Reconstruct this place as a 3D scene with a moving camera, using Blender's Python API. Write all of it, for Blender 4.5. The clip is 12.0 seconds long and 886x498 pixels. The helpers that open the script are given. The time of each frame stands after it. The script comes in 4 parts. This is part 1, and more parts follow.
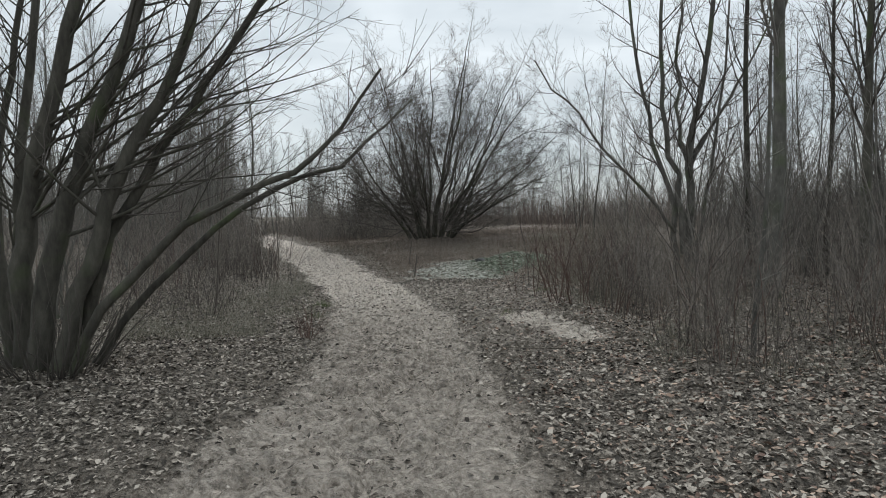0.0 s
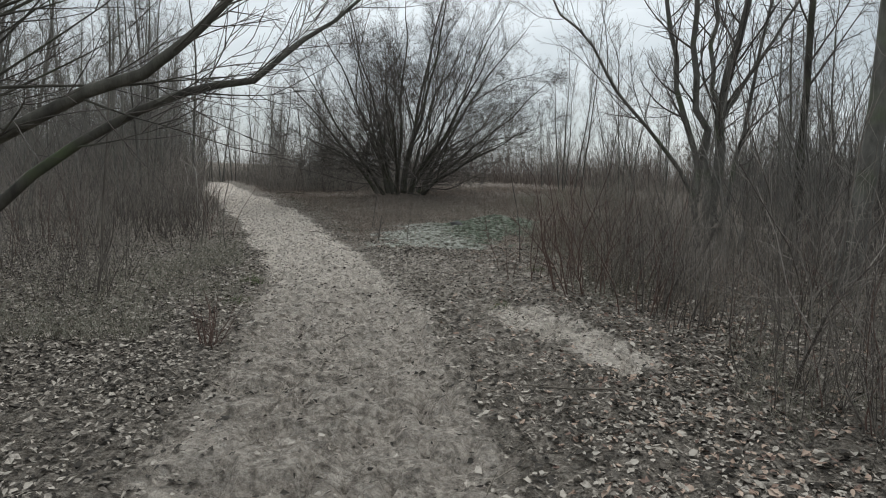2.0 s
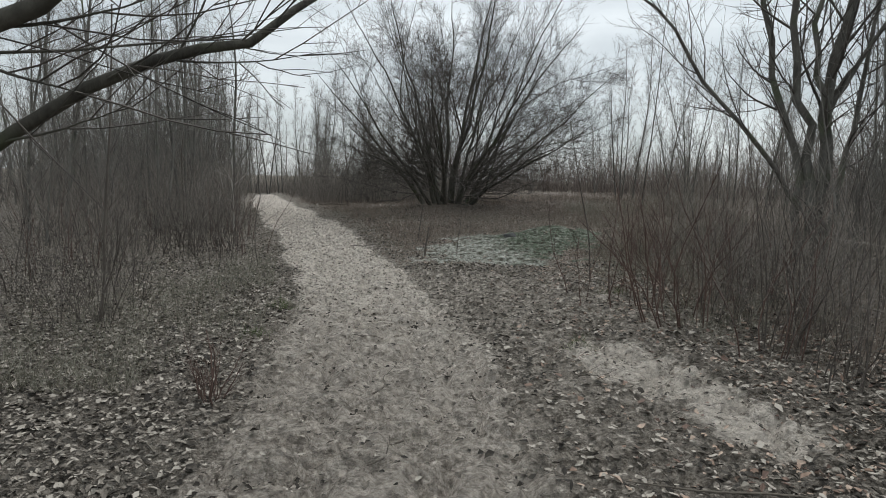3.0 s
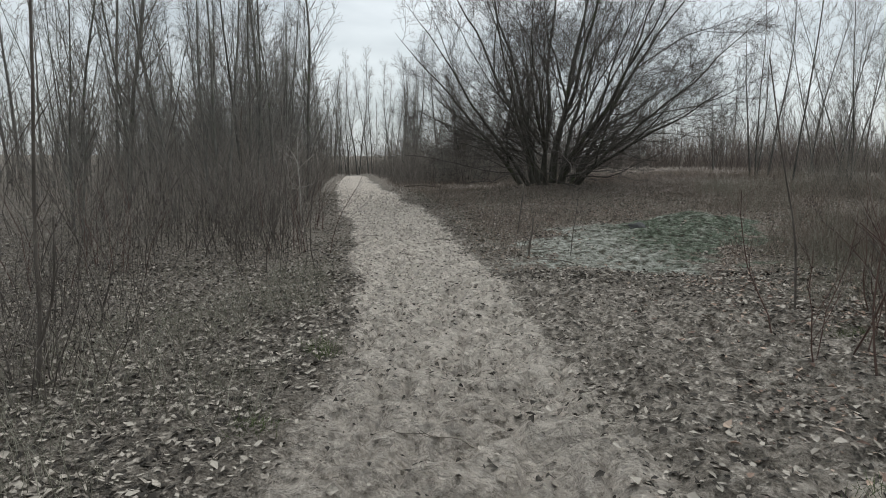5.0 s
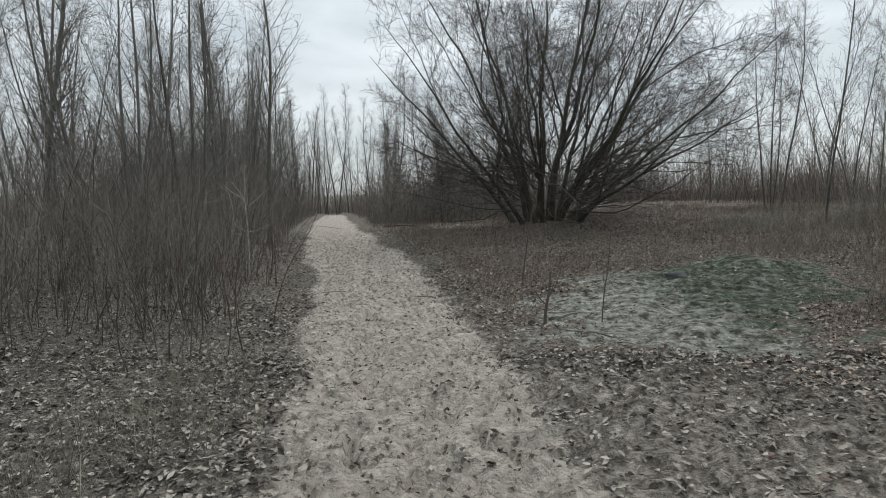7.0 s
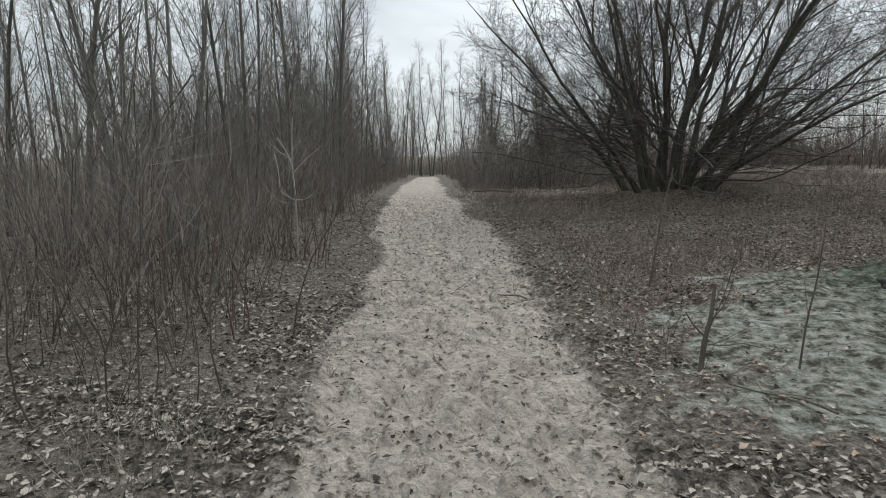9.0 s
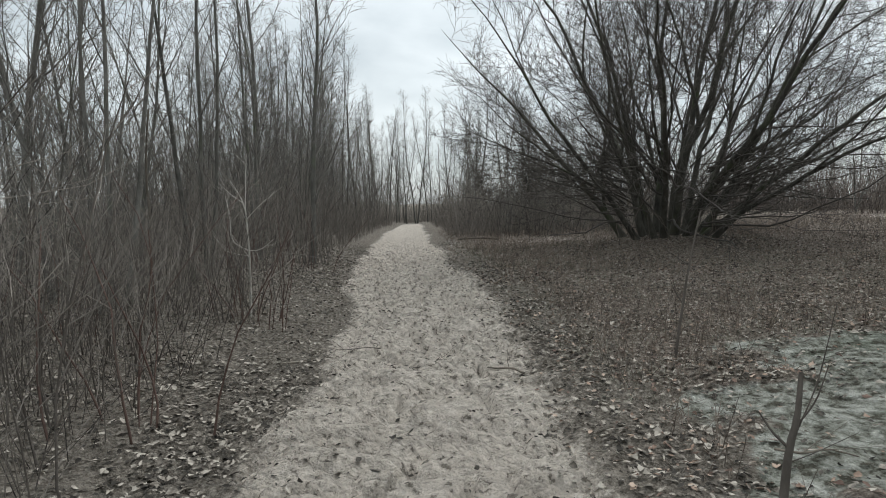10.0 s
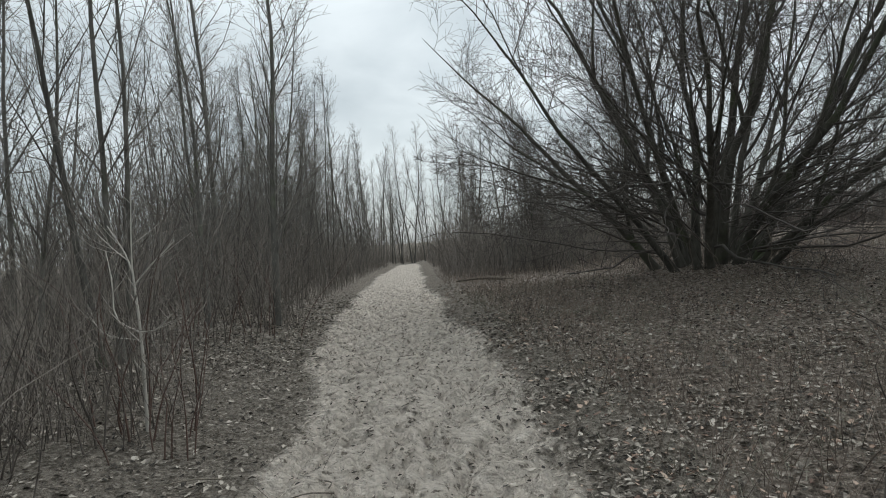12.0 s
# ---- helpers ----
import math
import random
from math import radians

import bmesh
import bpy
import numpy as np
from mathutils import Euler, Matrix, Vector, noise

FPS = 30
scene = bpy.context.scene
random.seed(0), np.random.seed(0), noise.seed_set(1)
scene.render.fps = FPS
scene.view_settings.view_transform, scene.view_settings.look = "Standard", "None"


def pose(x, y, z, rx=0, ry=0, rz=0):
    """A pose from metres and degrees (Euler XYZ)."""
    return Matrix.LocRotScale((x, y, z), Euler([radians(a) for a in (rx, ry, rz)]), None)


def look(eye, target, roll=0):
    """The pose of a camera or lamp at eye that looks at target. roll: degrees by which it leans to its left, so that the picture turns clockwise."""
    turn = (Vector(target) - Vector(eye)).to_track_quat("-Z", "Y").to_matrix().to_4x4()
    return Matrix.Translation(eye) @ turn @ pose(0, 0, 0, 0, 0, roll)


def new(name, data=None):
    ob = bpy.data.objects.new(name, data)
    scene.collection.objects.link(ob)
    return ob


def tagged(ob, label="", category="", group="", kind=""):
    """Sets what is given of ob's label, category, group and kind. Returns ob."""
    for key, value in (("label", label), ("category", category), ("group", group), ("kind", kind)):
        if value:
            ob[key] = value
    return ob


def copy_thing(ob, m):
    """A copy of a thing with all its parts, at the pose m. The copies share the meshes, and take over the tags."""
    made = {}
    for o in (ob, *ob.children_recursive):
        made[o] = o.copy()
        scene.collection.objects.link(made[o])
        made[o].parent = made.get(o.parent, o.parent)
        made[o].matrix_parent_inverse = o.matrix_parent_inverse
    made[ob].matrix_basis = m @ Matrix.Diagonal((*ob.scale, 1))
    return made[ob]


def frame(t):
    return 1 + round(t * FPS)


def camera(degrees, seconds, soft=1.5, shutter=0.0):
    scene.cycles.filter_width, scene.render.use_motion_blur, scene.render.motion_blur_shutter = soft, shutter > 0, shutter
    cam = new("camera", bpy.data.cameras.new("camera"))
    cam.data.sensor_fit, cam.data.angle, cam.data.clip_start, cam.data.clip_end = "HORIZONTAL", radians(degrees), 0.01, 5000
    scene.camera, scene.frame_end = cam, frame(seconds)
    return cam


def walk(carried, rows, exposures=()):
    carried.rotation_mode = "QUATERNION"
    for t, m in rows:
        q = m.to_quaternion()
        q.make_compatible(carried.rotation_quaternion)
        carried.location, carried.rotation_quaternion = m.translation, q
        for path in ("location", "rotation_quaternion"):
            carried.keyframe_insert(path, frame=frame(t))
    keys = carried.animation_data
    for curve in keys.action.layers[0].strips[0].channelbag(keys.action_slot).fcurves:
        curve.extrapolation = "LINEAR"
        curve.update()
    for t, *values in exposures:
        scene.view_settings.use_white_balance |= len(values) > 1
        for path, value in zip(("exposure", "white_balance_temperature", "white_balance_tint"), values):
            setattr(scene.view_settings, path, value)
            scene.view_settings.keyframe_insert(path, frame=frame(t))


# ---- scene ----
cam = camera(71.0, 12.0, soft=1.0)
METRES, EYE, TILT, LEAN, TURN = 15.8, 1.58, 0.0, -2.76, 0.0
ROWS = [
    (0.0, 0.0, 0.0, 0.0, -0.16, -3.14, 2.96),
    (0.5, -0.0024, 0.0408, -0.003, -0.14, -7.23, -0.78),
    (1.0, -0.0039, 0.0817, -0.0024, -0.03, -3.38, 3.13),
    (1.5, -0.0026, 0.1271, -0.0011, 0.51, -3.75, 3.57),
    (2.0, -0.003, 0.1731, -0.0003, -2.95, -7.38, 0.41),
    (2.5, -0.0042, 0.2168, -0.0016, 2.51, -5.52, 4.32),
    (3.0, -0.0087, 0.2607, -0.0043, 1.17, -6.41, 1.19),
    (5.0, -0.0288, 0.4391, -0.0053, 9.53, -8.13, 2.44),
    (5.5, -0.0382, 0.4788, -0.0044, 2.45, -8.33, 1.66),
    (6.0, -0.0425, 0.5202, -0.0069, 6.72, -6.05, 5.15),
    (6.5, -0.0472, 0.561, -0.0058, 5.76, -6.87, 0.57),
    (7.0, -0.0549, 0.5998, -0.0075, 7.97, -4.78, 3.32),
    (9.0, -0.0755, 0.7534, -0.0078, 16.95, -7.79, 2.82),
    (9.5, -0.0809, 0.7936, -0.0102, 15.36, -2.12, 4.21),
    (10.0, -0.0933, 0.8304, -0.0106, 15.66, -3.52, 3.09),
    (10.5, -0.1048, 0.866, -0.0081, 18.21, 1.69, 2.79),
    (11.0, -0.1113, 0.9048, -0.0053, 18.08, 5.57, 3.65),
    (11.5, -0.1228, 0.9409, -0.0057, 16.54, 1.1, 0.52),
    (12.0, -0.1293, 0.9831, -0.0079, 15.51, -0.13, 6.52),
]
walk(cam, [(t, pose(-0.076, 0, EYE, TILT, LEAN, TURN) @ pose(METRES * x, METRES * y, METRES * z, 90 + pitch, roll, yaw)) for t, x, y, z, yaw, pitch, roll in ROWS],
     [(0.0, 0.1, 6450, 10), (3.0, 0.1, 6500, 10), (5.5, 0.14, 6500, 10), (6.5, 0.15, 6450, 10), (7.2, 0.13, 6450, 10), (9.0, 0.25, 6500, 10), (9.8, 0.25, 6500, 9), (10.5, 0.24, 6500, 9), (11.0, -0.06, 6300, 9), (12.0, 0.1, 6450, 8)])

# ---- world and light: a grey overcast sky ----
world = bpy.data.worlds.new("overcast_sky")
scene.world = world
world.use_nodes = True
wn, wl = world.node_tree.nodes, world.node_tree.links
wn.clear()
sky = wn.new("ShaderNodeTexSky")
sky.sky_type, sky.sun_disc = "NISHITA", False
sky.sun_elevation, sky.sun_rotation = radians(56), radians(16)
sky_dim = wn.new("ShaderNodeVectorMath")
sky_dim.operation = "SCALE"
sky_dim.inputs["Scale"].default_value = 0.10
wl.new(sky.outputs[0], sky_dim.inputs[0])
co = wn.new("ShaderNodeTexCoord")
cmap = wn.new("ShaderNodeMapping")
cmap.inputs["Scale"].default_value = (1.0, 1.0, 3.2)
wl.new(co.outputs["Generated"], cmap.inputs[0])
cloud = wn.new("ShaderNodeTexNoise")
cloud.inputs["Scale"].default_value, cloud.inputs["Detail"].default_value = 2.3, 6.0
cloud.inputs["Roughness"].default_value, cloud.inputs["Distortion"].default_value = 0.5, 0.5
wl.new(cmap.outputs[0], cloud.inputs["Vector"])
cramp = wn.new("ShaderNodeValToRGB")
cramp.color_ramp.elements[0].position, cramp.color_ramp.elements[1].position = 0.32, 0.66
cramp.color_ramp.elements[0].color = (0.50, 0.553, 0.572, 1)
cramp.color_ramp.elements[1].color = (0.81, 0.86, 0.872, 1)
wl.new(cloud.outputs["Fac"], cramp.inputs[0])
cmix = wn.new("ShaderNodeMix")
cmix.data_type = "RGBA"
cmix.inputs["Factor"].default_value = 0.86
wl.new(sky_dim.outputs[0], cmix.inputs["A"])
wl.new(cramp.outputs[0], cmix.inputs["B"])
bg = wn.new("ShaderNodeBackground")
wl.new(cmix.outputs["Result"], bg.inputs["Color"])
# an overcast sky is brighter overhead than near the horizon
split = wn.new("ShaderNodeSeparateXYZ")
wl.new(co.outputs["Generated"], split.inputs[0])
height = wn.new("ShaderNodeMath")
height.operation, height.use_clamp = "POWER", True
height.inputs[1].default_value = 1.5
wl.new(split.outputs["Z"], height.inputs[0])
gain = wn.new("ShaderNodeMath")
gain.operation = "MULTIPLY_ADD"
gain.inputs[1].default_value, gain.inputs[2].default_value = 0.95, 0.95
wl.new(height.outputs[0], gain.inputs[0])
wl.new(gain.outputs[0], bg.inputs["Strength"])
wo = wn.new("ShaderNodeOutputWorld")
wl.new(bg.outputs[0], wo.inputs["Surface"])

sun = new("sun", bpy.data.lights.new("sun", "SUN"))
sun.data.energy, sun.data.angle, sun.data.color = 1.5, radians(45), (1.0, 1.0, 0.97)
sun.matrix_world = look((4, 14, 22), (0, 0, 0))


# ---- materials ----
def mat(name, cols, scale, rough=0.9, bump=0.4, bump_scale=30.0, stretch=(1, 1, 1), rand=0.0, tint=None, island=False):
    """A weathered surface: cols over two scales of noise, an optional second tint in patches, and fine relief."""
    m = bpy.data.materials.new(name)
    m.use_nodes = True
    n, l = m.node_tree.nodes, m.node_tree.links
    b = n["Principled BSDF"]
    b.inputs["Roughness"].default_value = rough
    b.inputs["Specular IOR Level"].default_value = 0.25
    tc = n.new("ShaderNodeTexCoord")
    mp = n.new("ShaderNodeMapping")
    mp.inputs["Scale"].default_value = stretch
    l.new(tc.outputs["Object"], mp.inputs[0])
    t1 = n.new("ShaderNodeTexNoise")
    t1.inputs["Scale"].default_value, t1.inputs["Detail"].default_value = scale, 5.0
    t1.inputs["Roughness"].default_value = 0.65
    l.new(mp.outputs[0], t1.inputs["Vector"])
    fac = t1.outputs["Fac"]
    if rand:
        src = n.new("ShaderNodeNewGeometry").outputs["Random Per Island"] if island else n.new("ShaderNodeObjectInfo").outputs["Random"]
        ad = n.new("ShaderNodeMath")
        ad.operation = "MULTIPLY_ADD"
        ad.inputs[1].default_value = rand
        l.new(src, ad.inputs[0])
        sb = n.new("ShaderNodeMath")
        sb.operation = "SUBTRACT"
        sb.inputs[1].default_value = rand / 2
        l.new(fac, sb.inputs[0])
        l.new(sb.outputs[0], ad.inputs[2])
        fac = ad.outputs[0]
    r = n.new("ShaderNodeValToRGB")
    e = r.color_ramp.elements
    while len(e) < len(cols):
        e.new(0.5)
    for i, c in enumerate(cols):
        e[i].position = 0.25 + 0.5 * i / (len(cols) - 1)
        e[i].color = (*c, 1)
    l.new(fac, r.inputs[0])
    out = r.outputs[0]
    if tint:
        t2 = n.new("ShaderNodeTexNoise")
        t2.inputs["Scale"].default_value, t2.inputs["Detail"].default_value = tint[1], 3.0
        l.new(tc.outputs["Object"], t2.inputs["Vector"])
        r2 = n.new("ShaderNodeMapRange")
        r2.inputs["From Min"].default_value, r2.inputs["From Max"].default_value = tint[2], tint[2] + 0.2
        l.new(t2.outputs["Fac"], r2.inputs["Value"])
        mx = n.new("ShaderNodeMix")
        mx.data_type = "RGBA"
        l.new(r2.outputs[0], mx.inputs["Factor"])
        l.new(out, mx.inputs["A"])
        mx.inputs["B"].default_value = (*tint[0], 1)
        out = mx.outputs["Result"]
    l.new(out, b.inputs["Base Color"])
    if bump:
        t3 = n.new("ShaderNodeTexNoise")
        t3.inputs["Scale"].default_value, t3.inputs["Detail"].default_value = bump_scale, 4.0
        l.new(mp.outputs[0], t3.inputs["Vector"])
        bp = n.new("ShaderNodeBump")
        bp.inputs["Strength"].default_value, bp.inputs["Distance"].default_value = bump, 0.02
        l.new(t3.outputs["Fac"], bp.inputs["Height"])
        l.new(bp.outputs[0], b.inputs["Normal"])
    return m


BARK_WILLOW = mat("willow_bark", [(0.032, 0.030, 0.026), (0.070, 0.066, 0.055), (0.112, 0.107, 0.089)], 9, 0.95, 0.8, 26, (1, 1, 0.3), 0.15, ((0.07, 0.085, 0.045), 2.0, 0.55))
BARK_GREY = mat("grey_bark", [(0.057, 0.055, 0.049), (0.115, 0.110, 0.098), (0.184, 0.176, 0.159)], 8, 0.93, 0.6, 24, (1, 1, 0.4), 0.2, ((0.095, 0.115, 0.065), 1.6, 0.53))
TWIG_DARK = mat("dark_twig", [(0.057, 0.052, 0.046), (0.108, 0.096, 0.085)], 5, 0.9, 0, rand=0.4, island=True)
TWIG_BROWN = mat("brown_twig", [(0.13, 0.115, 0.102), (0.255, 0.227, 0.20)], 4, 0.9, 0, rand=0.5, island=True)
TWIG_GREY = mat("grey_twig", [(0.10, 0.093, 0.084), (0.20, 0.186, 0.168)], 4, 0.9, 0, rand=0.4, island=True)
STEM_BROWN = mat("brown_stem", [(0.038, 0.033, 0.029), (0.088, 0.076, 0.066), (0.165, 0.144, 0.125)], 6, 0.9, 0.3, 30, (1, 1, 0.4), 0.7, None, True)
STEM_RED = mat("red_brown_stem", [(0.065, 0.043, 0.037), (0.139, 0.091, 0.074)], 6, 0.88, 0.2, 30, (1, 1, 0.4), 0.4, None, True)
WOOD_PALE = mat("bleached_wood", [(0.28, 0.262, 0.232), (0.52, 0.49, 0.44)], 14, 0.9, 0.4, 40, (1, 1, 0.25))
WOOD_DEAD = mat("dead_wood", [(0.07, 0.06, 0.05), (0.19, 0.165, 0.135)], 12, 0.92, 0.5, 40, (1, 1, 0.3), 0.3)
LEAF = mat("dead_leaf", [(0.028, 0.024, 0.020), (0.092, 0.080, 0.067), (0.185, 0.162, 0.137), (0.36, 0.325, 0.28)], 30, 0.85, 0, rand=0.75, island=True)
LEAF_DARK = mat("dark_leaf", [(0.032, 0.027, 0.022), (0.10, 0.086, 0.072), (0.235, 0.207, 0.176)], 30, 0.85, 0, rand=0.7, island=True)
LEAF_RED = mat("russet_leaf", [(0.129, 0.086, 0.069), (0.259, 0.182, 0.138), (0.380, 0.293, 0.233)], 12, 0.85, 0, rand=0.8, island=True)
GRASS_DRY = mat("dry_grass", [(0.12, 0.113, 0.085), (0.20, 0.19, 0.148), (0.33, 0.315, 0.255)], 5, 0.9, 0, rand=0.7, island=True)
FAR_BROWN = mat("far_brown_twig", [(0.075, 0.060, 0.052), (0.15, 0.122, 0.106), (0.22, 0.185, 0.163)], 5, 0.9, 0, rand=0.7, island=True)
HERB_BROWN = mat("dead_herb", [(0.0916, 0.072, 0.0601), (0.1836, 0.1465, 0.1206), (0.2636, 0.2146, 0.1775)], 5, 0.9, 0, rand=0.7, island=True)
BRUSH_PALE = mat("pale_brush", [(0.09, 0.080, 0.067), (0.19, 0.17, 0.143), (0.31, 0.28, 0.24)], 5, 0.9, 0, rand=0.8, island=True)
MOSS = mat("pale_moss", [(0.085, 0.11, 0.07), (0.18, 0.22, 0.155), (0.34, 0.36, 0.30)], 6, 0.95, 0, rand=0.7, island=True)
GREEN = mat("fresh_grass", [(0.06, 0.085, 0.03), (0.12, 0.155, 0.06)], 5, 0.8, 0, rand=0.6, island=True)
STONE = mat("dark_stone", [(0.03, 0.03, 0.03), (0.09, 0.09, 0.088)], 14, 0.8, 0.5, 40)


def ground_material():
    m = bpy.data.materials.new("sandy_woodland_ground")
    m.use_nodes = True
    n, l = m.node_tree.nodes, m.node_tree.links
    b = n["Principled BSDF"]
    b.inputs["Roughness"].default_value = 0.95
    b.inputs["Specular IOR Level"].default_value = 0.15
    tc = n.new("ShaderNodeTexCoord")

    def tex(scale, detail=5.0, rough=0.6):
        t = n.new("ShaderNodeTexNoise")
        t.inputs["Scale"].default_value, t.inputs["Detail"].default_value, t.inputs["Roughness"].default_value = scale, detail, rough
        l.new(tc.outputs["Object"], t.inputs["Vector"])
        return t.outputs["Fac"]

    def ramp(fac, stops):
        r = n.new("ShaderNodeValToRGB")
        e = r.color_ramp.elements
        while len(e) < len(stops):
            e.new(0.5)
        for i, (p, c) in enumerate(stops):
            e[i].position, e[i].color = p, (*c, 1)
        l.new(fac, r.inputs[0])
        return r.outputs[0]

    def mixc(fac, a, c):
        x = n.new("ShaderNodeMix")
        x.data_type = "RGBA"
        l.new(fac, x.inputs["Factor"])
        l.new(a, x.inputs["A"])
        l.new(c, x.inputs["B"])
        return x.outputs["Result"]

    def attr(name):
        a = n.new("ShaderNodeAttribute")
        a.attribute_name = name
        return a.outputs["Fac"]

    def edge(a, noise_out, amount):
        """the mask a, its border frayed by noise"""
        s = n.new("ShaderNodeMath")
        s.operation = "MULTIPLY_ADD"
        l.new(noise_out, s.inputs[0])
        s.inputs[1].default_value = amount
        l.new(a, s.inputs[2])
        r = n.new("ShaderNodeMapRange")
        r.inputs["From Min"].default_value, r.inputs["From Max"].default_value = 0.35 + amount / 2, 0.65 + amount / 2
        l.new(s.outputs[0], r.inputs["Value"])
        return r.outputs[0]

    fine, mid, big = tex(55), tex(9, 6, 0.7), tex(0.8, 4)
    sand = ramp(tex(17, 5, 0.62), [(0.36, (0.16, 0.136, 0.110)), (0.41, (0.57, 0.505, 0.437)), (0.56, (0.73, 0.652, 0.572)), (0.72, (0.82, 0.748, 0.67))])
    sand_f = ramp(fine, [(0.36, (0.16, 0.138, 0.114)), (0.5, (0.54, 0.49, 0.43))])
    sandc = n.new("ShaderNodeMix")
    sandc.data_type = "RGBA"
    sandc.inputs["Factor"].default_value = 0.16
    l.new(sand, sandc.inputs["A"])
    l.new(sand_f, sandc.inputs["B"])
    litter = ramp(tex(24, 6, 0.75), [(0.36, (0.038, 0.032, 0.026)), (0.47, (0.185, 0.161, 0.134)), (0.62, (0.46, 0.417, 0.362))])
    litter2 = ramp(tex(38, 5, 0.75), [(0.36, (0.045, 0.039, 0.031)), (0.48, (0.195, 0.168, 0.139)), (0.64, (0.42, 0.372, 0.317))])
    litc = mixc(big, litter, litter2)
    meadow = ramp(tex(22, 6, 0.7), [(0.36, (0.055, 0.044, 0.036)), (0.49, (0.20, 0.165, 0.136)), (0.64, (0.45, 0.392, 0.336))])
    patch = n.new("ShaderNodeMapRange")
    patch.inputs["From Min"].default_value, patch.inputs["From Max"].default_value = 0.6, 0.9
    gm = n.new("ShaderNodeMath")
    gm.operation = "MULTIPLY_ADD"
    l.new(attr("green"), gm.inputs[0])
    gm.inputs[1].default_value = 0.42
    l.new(tex(2.2, 5, 0.65), gm.inputs[2])
    l.new(gm.outputs[0], patch.inputs["Value"])
    moss = mixc(patch.outputs[0], ramp(mid, [(0.40, (0.09, 0.085, 0.065)), (0.49, (0.30, 0.305, 0.26)), (0.63, (0.56, 0.56, 0.51))]), ramp(mid, [(0.39, (0.05, 0.05, 0.036)), (0.5, (0.105, 0.13, 0.09)), (0.64, (0.27, 0.295, 0.24))]))
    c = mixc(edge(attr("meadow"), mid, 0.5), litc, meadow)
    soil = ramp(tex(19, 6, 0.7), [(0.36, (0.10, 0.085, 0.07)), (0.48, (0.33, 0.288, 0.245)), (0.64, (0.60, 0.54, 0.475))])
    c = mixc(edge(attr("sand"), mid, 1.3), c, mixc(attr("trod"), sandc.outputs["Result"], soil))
    c = mixc(edge(attr("moss"), mid, 1.2), c, moss)
    l.new(c, b.inputs["Base Color"])
    warp = n.new("ShaderNodeVectorMath")
    warp.operation = "MULTIPLY_ADD"
    wt = n.new("ShaderNodeTexNoise")
    wt.inputs["Scale"].default_value = 6.0
    l.new(tc.outputs["Object"], wt.inputs["Vector"])
    l.new(wt.outputs["Color"], warp.inputs[0])
    warp.inputs[1].default_value = (0.12, 0.12, 0.12)
    l.new(tc.outputs["Object"], warp.inputs[2])
    vor = n.new("ShaderNodeTexVoronoi")
    vor.inputs["Scale"].default_value = 11.0
    l.new(warp.outputs[0], vor.inputs["Vector"])
    lumps = n.new("ShaderNodeMath")
    lumps.operation = "MULTIPLY_ADD"
    l.new(vor.outputs["Distance"], lumps.inputs[0])
    lumps.inputs[1].default_value = -1.5
    hsum = n.new("ShaderNodeMath")
    hsum.operation = "MULTIPLY_ADD"
    l.new(mid, hsum.inputs[0])
    hsum.inputs[1].default_value = 1.6
    l.new(fine, hsum.inputs[2])
    bp = n.new("ShaderNodeBump")
    bp.inputs["Strength"].default_value, bp.inputs["Distance"].default_value = 1.0, 0.1
    l.new(hsum.outputs[0], lumps.inputs[2])
    l.new(lumps.outputs[0], bp.inputs["Height"])
    l.new(bp.outputs[0], b.inputs["Normal"])
    return m


GROUND = ground_material()

# ---- the lie of the land ----
rng = np.random.default_rng(7)
TABLE = rng.random((256, 256))


def vnoise(x, y, s):
    """smooth value noise in 0..1, s metres to a cell"""
    x, y = np.asarray(x, float) / s + 1000.37, np.asarray(y, float) / s + 1000.71
    i, j = np.floor(x).astype(int), np.floor(y).astype(int)
    u, v = x - i, y - j
    u, v = u * u * (3 - 2 * u), v * v * (3 - 2 * v)
    t = lambda a, c: TABLE[a & 255, c & 255]
    return (t(i, j) * (1 - u) + t(i + 1, j) * u) * (1 - v) + (t(i, j + 1) * (1 - u) + t(i + 1, j + 1) * u) * v


def sstep(a, b, x):
    s = np.clip((np.asarray(x, float) - a) / (b - a), 0, 1)
    return s * s * (3 - 2 * s)


# the trodden path: its two edges along y
PATH_Y = [-40, 3.5, 7, 10.2, 12.7, 15, 18.8, 21, 25, 30, 44, 70, 120]
PATH_L = [-1.7, -1.6, -1.55, -1.8, -2.4, -3.0, -4.2, -5.1, -6.6, -8.5, -13.3, -21.3, -39]
PATH_R = [0.6, 0.57, 0.45, 0.1, -0.5, -1.15, -2.3, -3.0, -4.6, -6.5, -11.2, -19.7, -37]


def path_left(y):
    return np.interp(y, PATH_Y, PATH_L)


def path_right(y):
    return np.interp(y, PATH_Y, PATH_R)


